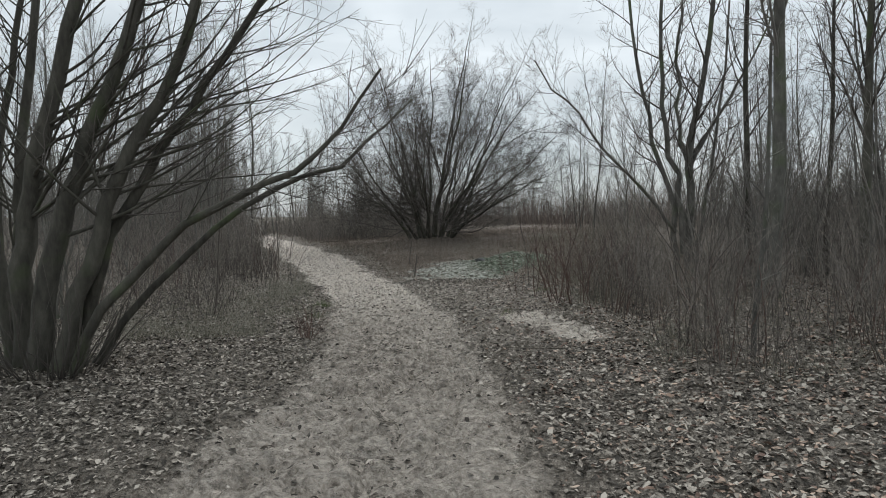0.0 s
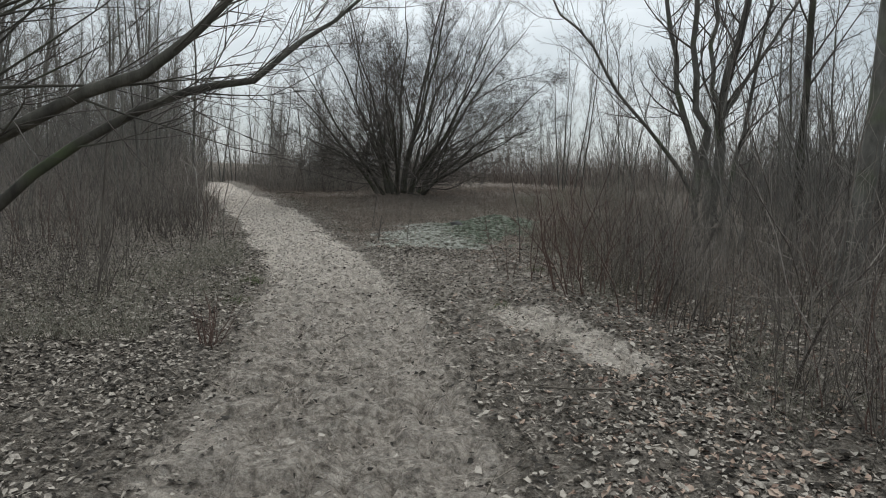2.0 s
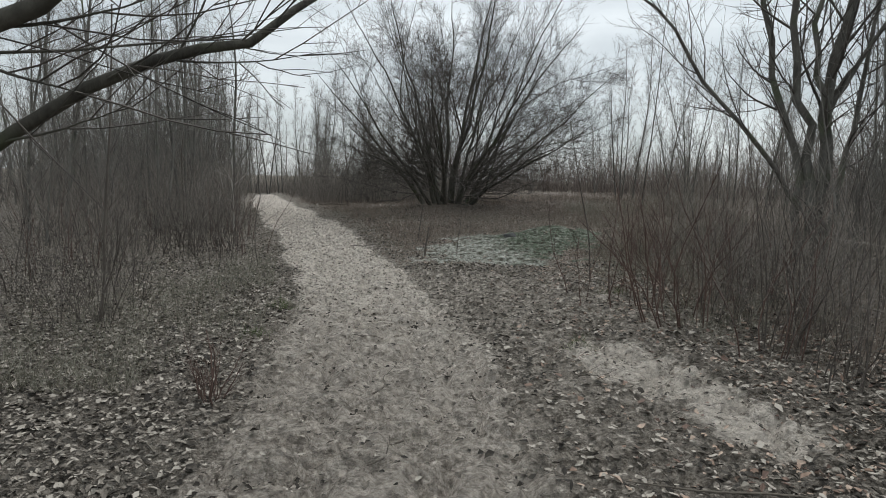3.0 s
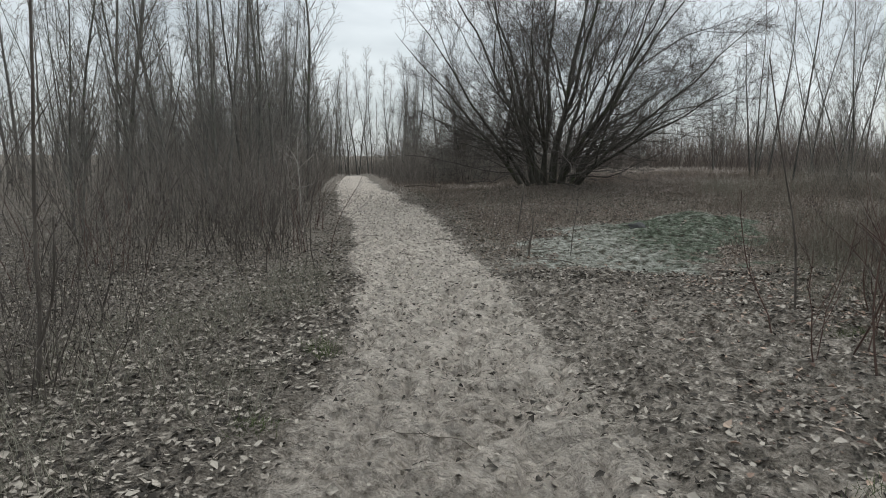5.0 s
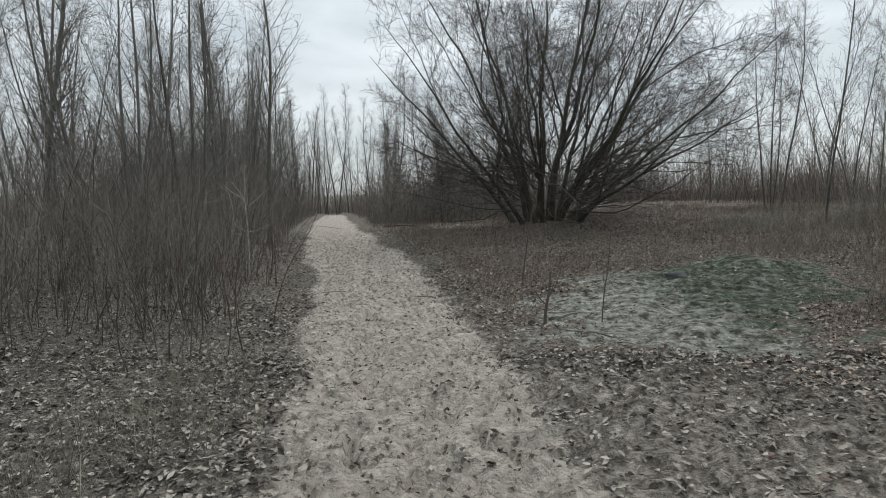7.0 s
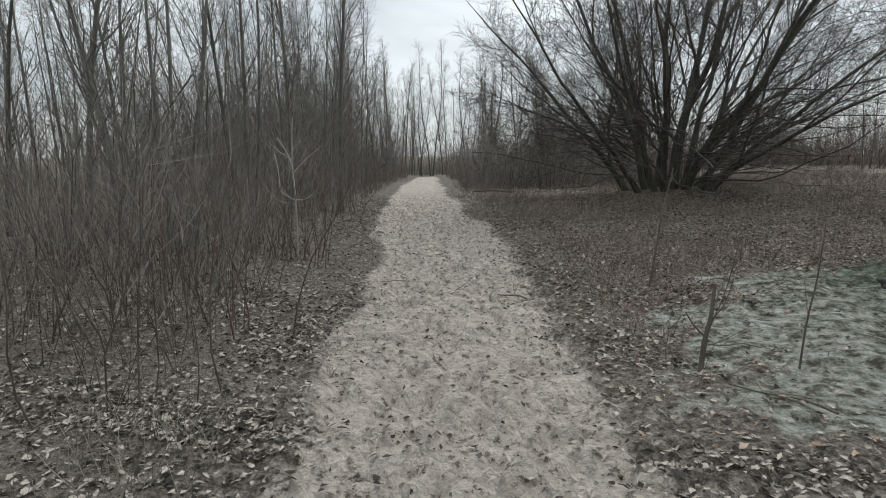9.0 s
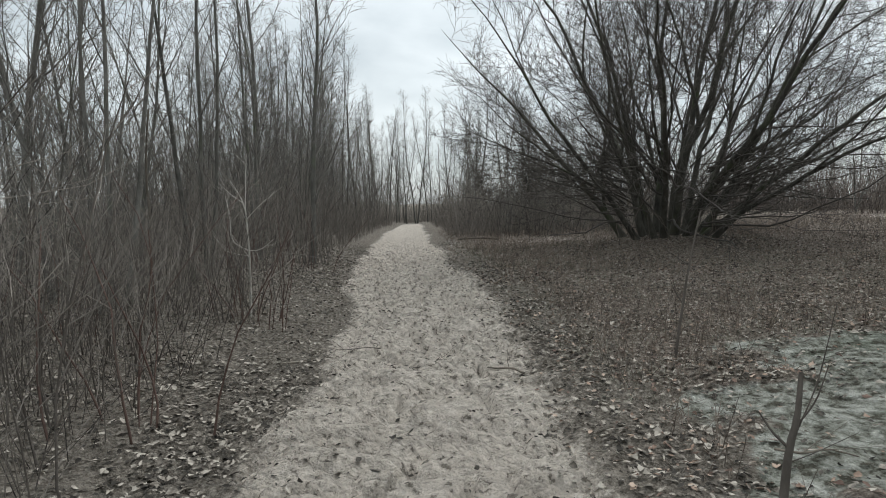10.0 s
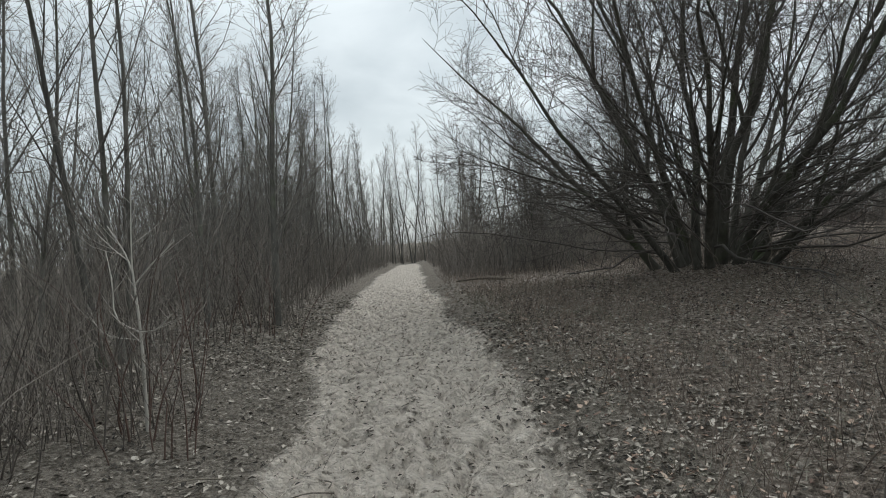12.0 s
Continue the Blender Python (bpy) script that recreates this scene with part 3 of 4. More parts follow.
def willow_bush():
    g = np.random.default_rng(3)
    ob = new("willow_bush")
    ob.matrix_world = stand(-0.47, 27.5)
    tagged(ob, "large bare many-stemmed willow with dark greenish stems fanning out", "willow")
    n = 19
    rank = (np.arange(n) + 0.5) / n
    az = np.arange(n) * 2.39996 + g.normal(0, 0.2, n)
    tilt = np.radians(5 + 50 * rank ** 0.8 + g.normal(0, 3, n))
    out = np.column_stack([np.cos(az), np.sin(az), np.zeros(n)])
    # the stems rise steeply out of the stool, then lean outwards
    d = unit(out * np.sin(tilt * 0.75)[:, None] + np.array([0.05, 0, 0]) + np.array([0, 0, 1.0]) * np.cos(tilt * 0.75)[:, None])
    base = out * (0.12 + 0.68 * rank ** 0.7)[:, None] + np.column_stack([g.normal(0, 0.1, n), g.normal(0, 0.1, n), np.full(n, -0.25)])
    goal = unit(out * np.sin(tilt * 1.05)[:, None] + np.array([0.08, 0, 0]) + np.array([0, 0, 1.0]) * np.cos(tilt * 1.05)[:, None])
    L = dome(np.maximum(base, [-9, -9, 0.3]), goal) * g.uniform(0.9, 1.04, n)
    m = 18
    P, p = [base], base
    for i in range(m - 1):
        u = min(1.0, (i + 1) / 5)
        d = unit(0.5 * d + 0.5 * unit(d * (1 - u) + goal * u) + g.normal(0, 0.075, d.shape))
        p = p + d * (L / (m - 1))[:, None]
        P.append(p)
    P = np.stack(P, 1)
    R = flare(g.uniform(0.054, 0.096, n)[:, None] * np.linspace(1, 0.08, m)[None] ** 1.15, 1.4)
    F, FR = sprout(g, P, R, 2, 0.12, 0.5, (3.6, 6.0), (14, 34), 12, 0.08, 0.012, 0.6, 0.14, 0.25, 0.018, None, dome)
    G, GR = sprout(g, np.concatenate([F, F[::2]]), np.concatenate([FR, FR[::2]]), 1, 0.15, 0.6, (2.0, 3.8), (18, 42), 9, 0.085, 0.015, 0.6, 0.16, 0.3, 0.011, None, dome)
    for i in range(n):
        limb = part("limb", mesh_from("limb", *tubes(P[i:i + 1], R[i:i + 1], 9), BARK_WILLOW), ob)
        for j in (2 * i, 2 * i + 1):
            part("fork", mesh_from("fork", *tubes(F[j:j + 1], FR[j:j + 1], 7), BARK_WILLOW), limb)
    A, AR = sprout(g, P, R, 9, 0.16, 0.98, (1.0, 2.3), (24, 60), 7, 0.09, 0.03, 0.36, 0.2, 0.4, 0.006, None, dome)
    A2, AR2 = sprout(g, F, FR, 8, 0.15, 0.98, (0.9, 2.1), (24, 58), 7, 0.09, 0.03, 0.42, 0.2, 0.4, 0.006, None, dome)
    A3, AR3 = sprout(g, G, GR, 7, 0.12, 0.98, (0.7, 1.7), (24, 58), 7, 0.09, 0.03, 0.5, 0.25, 0.4, 0.0055, None, dome)
    A, AR = np.concatenate([A, A2, A3]), np.concatenate([AR, AR2, AR3])
    B, BR = sprout(g, A, AR, 7, 0.12, 0.98, (0.35, 1.0), (25, 60), 4, 0.11, 0.03, 0.55, 0.4, 0.4, 0.0042, None, dome)
    C, CR = sprout(g, B, BR, 4, 0.15, 0.96, (0.2, 0.55), (22, 58), 2, 0.12, 0.03, 0.7, 0.6, 0.3, 0.0033, None, dome)
    tagged(part("crown", mesh_from("crown", *join([tubes(G, GR, 5), tubes(A, AR, 4), tubes(B, BR, 3), tubes(C, CR, 3)]), TWIG_DARK), ob, "dense crown of fine bare twigs"), kind="stuff")
    # low sprawling side shoots and pale whips between the stems
    m = 125
    az = g.uniform(0, 2 * math.pi, m)
    d = np.column_stack([np.cos(az), np.sin(az), g.uniform(0.02, 0.55, m)])
    base = np.column_stack([np.cos(az) * 0.9, np.sin(az) * 0.9, g.uniform(0.15, 1.5, m)])
    S, SR = shoots(g, base, unit(d), g.uniform(1.4, 4.6, m), g.uniform(0.009, 0.026, m), 11, 0.15, 0.005, 0.25)
    S[..., 2] = np.maximum(S[..., 2], 0.06)
    S2, SR2 = sprout(g, S, SR, 10, 0.2, 0.97, (0.4, 1.2), (25, 65), 5, 0.13, 0.06, 0.5, 0.4, 0.3, 0.0045)
    S3, SR3 = sprout(g, S2, SR2, 3, 0.2, 0.97, (0.2, 0.5), (25, 60), 3, 0.13, 0.05, 0.6, 0.5, 0.3, 0.0038)
    tagged(part("undergrowth", mesh_from("undergrowth", *join([tubes(S, SR, 5), tubes(S2, SR2, 3), tubes(S3, SR3, 3)]), TWIG_DARK), ob, "low sprawling side shoots"), kind="stuff")
    m = 18
    az = g.uniform(0, 2 * math.pi, m)
    d = unit(np.column_stack([np.cos(az) * 0.4, np.sin(az) * 0.4, np.ones(m)]))
    base = np.column_stack([np.cos(az) * 1.05, np.sin(az) * 1.05, np.full(m, -0.05)])
    S, SR = shoots(g, base, d, g.uniform(0.8, 2.2, m), g.uniform(0.007, 0.014, m), 7, 0.22, 0.0, 0.4)
    for i in range(m):
        part("whip", mesh_from("whip", *tubes(S[i:i + 1], SR[i:i + 1], 4), WOOD_DEAD), ob, "pale dead whip")


willow_bush()


# ---- the leaning willow at the start ----
def leaning_willow():
    g = np.random.default_rng(9)
    ob = new("leaning_willow")
    ob.matrix_world = stand(-4.3, 6.7)
    tagged(ob, "bare willow with dark leaning stems reaching over the path", "willow")
    o = np.array([-4.3, 6.7, float(land(-4.3, 6.7))])
    lines = [([(-4.75, 6.95, -0.2), (-4.65, 6.85, 1.1), (-4.4, 6.8, 2.2), (-4.0, 6.8, 3.4), (-3.3, 6.9, 5.6)], 0.125),
             ([(-4.5, 6.7, -0.2), (-4.2, 6.6, 1.1), (-3.85, 6.6, 2.1), (-3.35, 6.6, 3.2), (-2.5, 6.6, 5.2)], 0.12),
             ([(-4.3, 6.65, -0.2), (-3.8, 6.6, 1.15), (-3.31, 6.6, 2.29), (-2.7, 6.6, 3.3), (-2.0, 6.5, 4.8)], 0.095),
             ([(-4.15, 6.75, -0.2), (-3.75, 6.75, 1.1), (-3.1, 6.7, 2.25), (-2.35, 6.7, 3.15), (-1.5, 6.7, 4.3)], 0.07),
             ([(-4.1, 6.55, -0.2), (-3.75, 6.5, 0.6), (-2.93, 6.45, 1.42), (-2.15, 6.2, 1.8), (-1.42, 6.05, 2.06), (-1.02, 6.1, 2.37), (-0.5, 6.0, 3.0)], 0.058),
             ([(-4.2, 6.9, -0.2), (-3.5, 7.05, 0.75), (-2.6, 7.1, 1.55), (-1.7, 7.1, 2.02), (-1.14, 7.2, 2.2), (-0.73, 7.8, 2.65), (-0.3, 8.2, 3.1)], 0.045),
             ([(-4.95, 7.1, -0.2), (-5.1, 7.1, 1.5), (-5.2, 7.2, 3.0), (-5.2, 7.4, 5.4)], 0.08),
             ([(-4.9, 6.7, -0.2), (-5.1, 6.3, 1.2), (-5.2, 6.0, 2.6), (-4.9, 5.9, 4.8)], 0.06),
             ([(-5.1, 7.3, -0.2), (-5.0, 7.3, 1.2), (-4.85, 7.3, 2.6), (-4.4, 7.3, 4.9)], 0.085),
             ([(-5.3, 7.5, -0.2), (-5.5, 7.7, 1.6), (-5.4, 7.9, 3.2), (-4.9, 8.0, 5.4)], 0.065)]
    tw = []
    for i, (pts, r) in enumerate(lines):
        low = i in (4, 5)
        pts = [(x - 0.048 * z, y, z + 0.048 * x) for x, y, z in pts]
        P, R = (smooth_line(pts, 16) - o)[None], (r * np.linspace(1.1, 0.22 if low else 0.45, 16))[None]
        P[:, 1:-1] += g.normal(0, 0.018, P[:, 1:-1].shape)
        limb = part("limb", mesh_from("limb", *tubes(P, flare(R, 1.3), 9), BARK_WILLOW), ob)
        A, AR = sprout(g, P, R, 10 if low else 19, 0.38 if low else 0.36, 0.97, (0.6, 1.2) if low else (1.4, 2.9), (18, 45) if low else (32, 62), 10, 0.06, 0.05, 0.24, 0.14, 0.45, 0.005, (1.0, -0.15, 0.45) if i < 6 else (-0.3, -0.3, 0.6))
        B, BR = sprout(g, A, AR, 5, 0.12, 0.97, (0.35, 1.0), (16, 45), 5, 0.09, 0.05, 0.55, 0.45, 0.4, 0.004)
        C, CR = sprout(g, B, BR, 2, 0.2, 0.95, (0.15, 0.45), (20, 45), 3, 0.1, 0.05, 0.7, 0.5, 0.3, 0.0022)
        for j in range(len(A)):
            part("branch", mesh_from("branch", *tubes(A[j:j + 1], AR[j:j + 1], 5), BARK_WILLOW), limb)
        tw += [tubes(B, BR, 3), tubes(C, CR, 3)]
    tagged(part("crown", mesh_from("crown", *join(tw), TWIG_DARK), ob, "fine dark bare twigs"), kind="stuff")
    m = 120
    az = g.uniform(0, 2 * math.pi, m)
    d = unit(np.column_stack([np.cos(az) * 0.7, np.sin(az) * 0.7, np.ones(m)]))
    base = np.column_stack([np.cos(az) * 0.45, np.sin(az) * 0.45, np.full(m, -0.05)])
    S, SR = shoots(g, base, d, g.uniform(0.4, 1.6, m), g.uniform(0.004, 0.012, m), 6, 0.14, 0.05, 0.4)
    for i in range(m):
        part("sucker", mesh_from("sucker", *tubes(S[i:i + 1], SR[i:i + 1], 4), TWIG_DARK), ob)


leaning_willow()


# ---- brushwood ----
def shrub_arrays(g, stems, height, r, fan, twigs=5, sides=4, spread=0.3, n=7, m=4):
    az = g.uniform(0, 2 * math.pi, stems)
    s = g.uniform(0, spread, stems)
    base = np.column_stack([np.cos(az) * s, np.sin(az) * s, np.full(stems, -0.05)])
    d = unit(np.column_stack([np.cos(az) * g.uniform(0.02, fan, stems), np.sin(az) * g.uniform(0.02, fan, stems), np.ones(stems)]))
    P, R = shoots(g, base, d, height * g.uniform(0.45, 1.05, stems), r * g.uniform(0.6, 1.2, stems), n, 0.95 / n, 0.02, 0.35)
    A, AR = sprout(g, P, R, twigs, 0.2, 0.97, (height * 0.15, height * 0.42), (20, 62), m, 0.17, 0.09, 0.6, 0.45, 0.4, 0.0026)
    return [tubes(P[i:i + 1], R[i:i + 1], sides) for i in range(stems)], tubes(A, AR, 3)


def make_shrub(name, arrays, at, label, stem, twig, group=""):
    ob = new(name)
    ob.matrix_world = at
    tagged(ob, label, "shrub", group)
    for one in arrays[0]:
        part("stem", mesh_from("stem", *one, stem), ob)
    tagged(part("twig_spray", mesh_from("twig_spray", *arrays[1], twig), ob), kind="stuff")
    return ob


def scattered(name, arrays, places, material, label, category="brushwood"):
    """far growth that nobody could count: one mesh out of many turned and scaled shapes"""
    pieces = []
    for k, x, y, turn, s in places:
        v, q = arrays[k]
        c, n = math.cos(turn) * s, math.sin(turn) * s
        w = np.column_stack([v[:, 0] * c - v[:, 1] * n + x, v[:, 0] * n + v[:, 1] * c + y, v[:, 2] * s + float(land(x, y))])
        pieces.append((w, q))
    return tagged(new(name, mesh_from(name, *join(pieces), material)), label, category, kind="stuff")


g = np.random.default_rng(31)
brush = [shrub_arrays(g, 7, 2.5, 0.0085, 0.24, 8, 4, 0.55), shrub_arrays(g, 6, 2.1, 0.0075, 0.32, 8, 4, 0.55), shrub_arrays(g, 9, 1.5, 0.006, 0.4, 6, 4, 0.55),
         shrub_arrays(g, 4, 3.1, 0.012, 0.2, 12, 4, 0.5), shrub_arrays(g, 9, 0.95, 0.0045, 0.65, 5), shrub_arrays(g, 8, 2.1, 0.0075, 0.3, 8, 4, 0.55)]
light_brush = []
for k in range(6):
    st, tw = shrub_arrays(g, 8, (2.5, 2.1, 1.6, 3.1, 1.2, 2.3)[k], 0.008, 0.38, 6, 3, 0.5, 5, 3)
    light_brush.append((join(st), tw))
BRUSH_LABEL = "thin bare brown upright shoots of leafless brushwood"
seeds = []
for k, (v, (x, y)) in enumerate(zip(brush, [(-4.2, 14.9), (-4.6, 15.8), (-3.9, 10.5), (2.9, 7.2), (2.5, 6.3), (2.15, 11.2)])):
    seeds.append(make_shrub("brushwood_shrub", v, stand(x, y), BRUSH_LABEL, STEM_BROWN if k != 5 else STEM_RED, TWIG_BROWN, "brushwood beside the path"))


def right_edge(y):
    """where the brushwood on the right begins"""
    return float(np.interp(y, [4, 5.5, 8, 10, 12, 14, 17, 24, 40], [3.6, 2.3, 2.5, 2.3, 2.4, 3.2, 5.6, 8.0, 12.0]))


near_places, rest = [], []
while len(near_places) < 205:
    if g.random() < 0.60:
        y = g.uniform(8.6, 27)
        x = left_edge(y) - 0.1 - abs(g.normal(0, 2.5)) - (0.9 if y < 11 else 0)
        if y < 10 and x > -2.8:
            continue
    else:
        y = g.uniform(5.0, 15)
        x = right_edge(y) + abs(g.normal(0, 2.2))
    if vnoise(x, y, 1.5) < 0.42 or (x < -2 and y < 16 and g.random() < 0.35):
        continue
    near_places.append((x, y))
    k = int(g.choice([0, 1, 2, 3, 4, 5], p=[0.2, 0.2, 0.17, 0.18, 0.12, 0.13]))
    put_copy(seeds[k], x, y, g.uniform(0, 360), g.uniform(0.65, 1.05) * (0.8 if x > 0 else 1.0), g.normal(0, 4))
for i in range(300):
    y = g.uniform(16, 60)
    x = left_edge(y) - 0.3 - (2.2 if y < 24 else 0) - abs(g.normal(0, 5.0 + y * 0.05))
    rest.append((int(g.integers(6)), x, y, g.uniform(0, 6.28), g.uniform(0.7, 1.15)))
for i in range(120):
    y = g.uniform(7, 26)
    x = right_edge(y) + 2.6 + abs(g.normal(0, 4.5))
    rest.append((int(g.integers(6)), x, y, g.uniform(0, 6.28), g.uniform(0.6, 1.0)))
for i in range(190):
    # the reddish thicket between the path and the willow
    y = g.uniform(32, 60)
    x = float(path_right(y)) + 1.0 + g.uniform(0, 1) * (7.5 + (y - 32) * 0.35)
    rest.append((int(g.choice([0, 1, 2, 5])), x, y, g.uniform(0, 6.28), g.uniform(0.8, 1.15)))
for i in range(240):
    # low growth along the far side of the clearing
    y = g.uniform(38, 68)
    x = g.uniform(1, 45)
    if y < 46 and 4 < x < 11:
        continue
    rest.append((int(g.choice([0, 1, 2, 5])), x, y, g.uniform(0, 6.28), g.uniform(0.7, 1.0)))
scattered("brushwood_stems", [b[0] for b in light_brush], rest, STEM_BROWN, "dense thicket of thin bare brown stems")
scattered("brushwood_twigs", [b[1] for b in light_brush], rest, TWIG_BROWN, "fine brown twigs of the thicket")

# far woods round the clearing
def far_tree(height, r, spread):
    d = np.array([[0.02, 0.0, 1.0]])
    T, TR = shoots(g, np.array([[0, 0, -0.1]]), d, np.array([height]), np.array([r]), 6, 0.04, 0.02, 0.15)
    A, AR = sprout(g, T, TR, 26, 0.12, 0.97, (height * 0.18 * spread, height * 0.32 * spread), (25, 50), 3, 0.1, 0.15, 0.4, 0.4, 0.7, 0.008)
    B, BR = sprout(g, A, AR, 5, 0.15, 0.97, (0.4, 1.1), (20, 50), 2, 0.1, 0.1, 0.7, 0.6, 0.3, 0.007)
    return join([tubes(T, TR, 4), tubes(A, AR, 3), tubes(B, BR, 3)])


far = [far_tree(10.0, 0.08, 0.8), far_tree(8.5, 0.07, 0.9), far_tree(11.0, 0.09, 0.7)]
places = []
for i in range(250):
    y = g.uniform(58, 95)
    x = g.uniform(-70, 75)
    if abs(x + 18 + (y - 65) * 0.33) < 1.8:
        continue
    places.append((int(g.integers(3)), x, y, g.uniform(0, 6.28), g.uniform(0.7, 1.0) * (0.7 if x > 4 else 1.0)))
for i in range(40):
    places.append((int(g.integers(3)), g.uniform(-42, -18), g.uniform(22, 62), g.uniform(0, 6.28), g.uniform(0.7, 1.0)))
for i in range(45):
    places.append((int(g.integers(3)), g.uniform(16, 45), g.uniform(8, 60), g.uniform(0, 6.28), g.uniform(0.6, 0.85)))
tall_brush = []
for k in range(4):
    h = (4.6, 3.8, 5.4, 4.2)[k]
    d = unit(np.column_stack([g.normal(0, 0.16, 5), g.normal(0, 0.16, 5), np.ones(5)]))
    T, TR = shoots(g, np.column_stack([g.normal(0, 0.2, 5), g.normal(0, 0.2, 5), np.full(5, -0.1)]), d, h * g.uniform(0.6, 1.05, 5), g.uniform(0.014, 0.03, 5), 6, 0.07, 0.03, 0.25)
    A, AR = sprout(g, T, TR, 7, 0.15, 0.97, (0.7, 1.6), (22, 55), 4, 0.12, 0.08, 0.5, 0.4, 0.5, 0.005)
    B, BR = sprout(g, A, AR, 4, 0.15, 0.97, (0.25, 0.8), (22, 55), 2, 0.12, 0.08, 0.7, 0.6, 0.3, 0.004)
    tall_brush.append(join([tubes(T, TR, 4), tubes(A, AR, 3), tubes(B, BR, 3)]))
tall_places = []
for i in range(72):
    y = g.uniform(23, 50)
    x = left_edge(y) - 1.6 - abs(g.normal(0, 4.5))
    tall_places.append((int(g.integers(4)), x, y, g.uniform(0, 6.28), g.uniform(0.7, 1.1)))
for i in range(45):
    y = g.uniform(8, 28)
    x = right_edge(y) + 2.5 + abs(g.normal(0, 4.5))
    tall_places.append((int(g.integers(4)), x, y, g.uniform(0, 6.28), g.uniform(0.6, 1.0)))
for i in range(26):
    y = g.uniform(33, 55)
    x = float(path_right(y)) + 2.0 + g.uniform(0, 7)
    tall_places.append((int(g.integers(4)), x, y, g.uniform(0, 6.28), g.uniform(0.6, 1.1)))
scattered("tall_brushwood", tall_brush, tall_places, TWIG_GREY, "tall twiggy leafless bushes behind the shoots")
scattered("far_woods", far, places, TWIG_GREY, "distant grey leafless woodland round the clearing", "woodland")


# ---- leaf litter, grass, moss ----
def leaves(name, n, xs, ys, size, material, label, keep, seed):
    """loose dead leaves: two bent halves on a midrib, lying at all angles"""
    g = np.random.default_rng(seed)
    x, y = g.uniform(*xs, n * 3), ys[0] + (ys[1] - ys[0]) * g.random(n * 3) ** 1.15
    ok = g.random(n * 3) < keep(x, y)
    x, y = x[ok][:n], y[ok][:n]
    n = len(x)
    a = g.uniform(0, 2 * math.pi, n)
    L, W = g.uniform(*size, n), g.uniform(0.3, 0.75, n)
    curl, tip, roll = g.uniform(-0.3, 0.7, n), g.normal(0, 0.24, n), g.normal(0, 0.33, n)
    z = surface(x, y) + g.uniform(0.002, 0.02, n)
    shape = np.array([(-0.5, 0, 0), (0.5, 0, 0), (-0.1, 0.5, 1), (0.25, 0.32, 0.7), (-0.1, -0.5, 1), (0.25, -0.32, 0.7)])
    shape = shape[None] * g.uniform(0.55, 1.4, (n, 6, 3))
    lx = shape[:, :, 0] * L[:, None]
    ly = shape[:, :, 1] * (L * W)[:, None]
    lz = shape[:, :, 2] * (L * W * curl)[:, None] * 0.6 + lx * np.sin(tip)[:, None] + ly * np.sin(roll)[:, None] + np.abs(np.sin(tip) * L * 0.3)[:, None]
    c, s = np.cos(a)[:, None], np.sin(a)[:, None]
    V = np.stack([lx * c - ly * s + x[:, None], lx * s + ly * c + y[:, None], lz + z[:, None]], -1)
    quad = np.array([(0, 1, 3, 2), (1, 0, 4, 5)])
    Q = (quad[None] + 6 * np.arange(n)[:, None, None]).reshape(-1, 4)
    tagged(new(name, mesh_from(name, V.reshape(-1, 3), Q, material, False)), label, "leaf litter", kind="stuff")


def litter_density(x, y):
    s = sand_mask(x, y)
    m = moss_mask(x, y)
    wild = 2.2 * (vnoise(x, y, 1.3) - 0.5)
    rim = sstep(-8.5, -6.0, x + wild) * sstep(8.0, 5.5, x + wild) * sstep(0.0, 1.8, y + wild)
    return rim * (0.06 + 0.94 * (1 - s) ** 1.4) * (1 - 0.9 * m) * (0.65 + 0.35 * sstep(0.25, 0.6, vnoise(x, y, 0.7)))


def far_litter(x, y):
    s, m = sand_mask(x, y), moss_mask(x, y)
    side = sstep(0.0, 5.0, np.maximum(path_left(y) - x, x - path_right(y)))
    return sstep(34, 25, y) * (0.04 + 0.96 * (1 - s) ** 1.4) * (1 - 0.78 * m) * (0.35 + 0.65 * sstep(0.3, 0.65, vnoise(x, y, 0.9))) * (1 - 0.5 * side)


leaves("leaf_litter", 125000, (-8.2, 7.5), (0.2, 15), (0.02, 0.066), LEAF, "grey-brown fallen leaves covering the woodland floor", litter_density, 41)
leaves("leaf_litter", 105000, (-12.5, 7.5), (14.5, 33), (0.02, 0.062), LEAF, "grey-brown fallen leaves covering the clearing", far_litter, 44)
leaves("russet_leaf_litter", 15000, (0.2, 7.5), (0.2, 15), (0.02, 0.065), LEAF_RED, "russet fallen leaves at the edge of the path", lambda x, y: litter_density(x, y) * sstep(0.0, 1.4, x), 42)
leaves("russet_leaf_litter", 15000, (-9, 8), (15, 30), (0.02, 0.06), LEAF_RED, "russet fallen leaves of the clearing", lambda x, y: far_litter(x, y) * sstep(-0.3, 0.4, x - path_right(y)), 45)
leaves("leaf_crumbs", 34000, (-7.5, 4.5), (0.2, 15), (0.015, 0.06), LEAF_DARK, "small dark leaf crumbs trodden into the sand", lambda x, y: 0.3 * litter_density(x, y) + sand_mask(x, y) * (0.12 + 0.5 * hollows(x, y) * sstep(0.25, 0.7, vnoise(x, y, 0.6))), 43)
leaves("leaf_crumbs", 40000, (-9.5, 4.5), (13, 31), (0.018, 0.06), LEAF_DARK, "small dark leaf crumbs in the hollows of the sand", lambda x, y: sand_mask(x, y) * (0.05 + 0.4 * hollows(x, y) * sstep(0.35, 0.7, vnoise(x, y, 0.6))), 46)


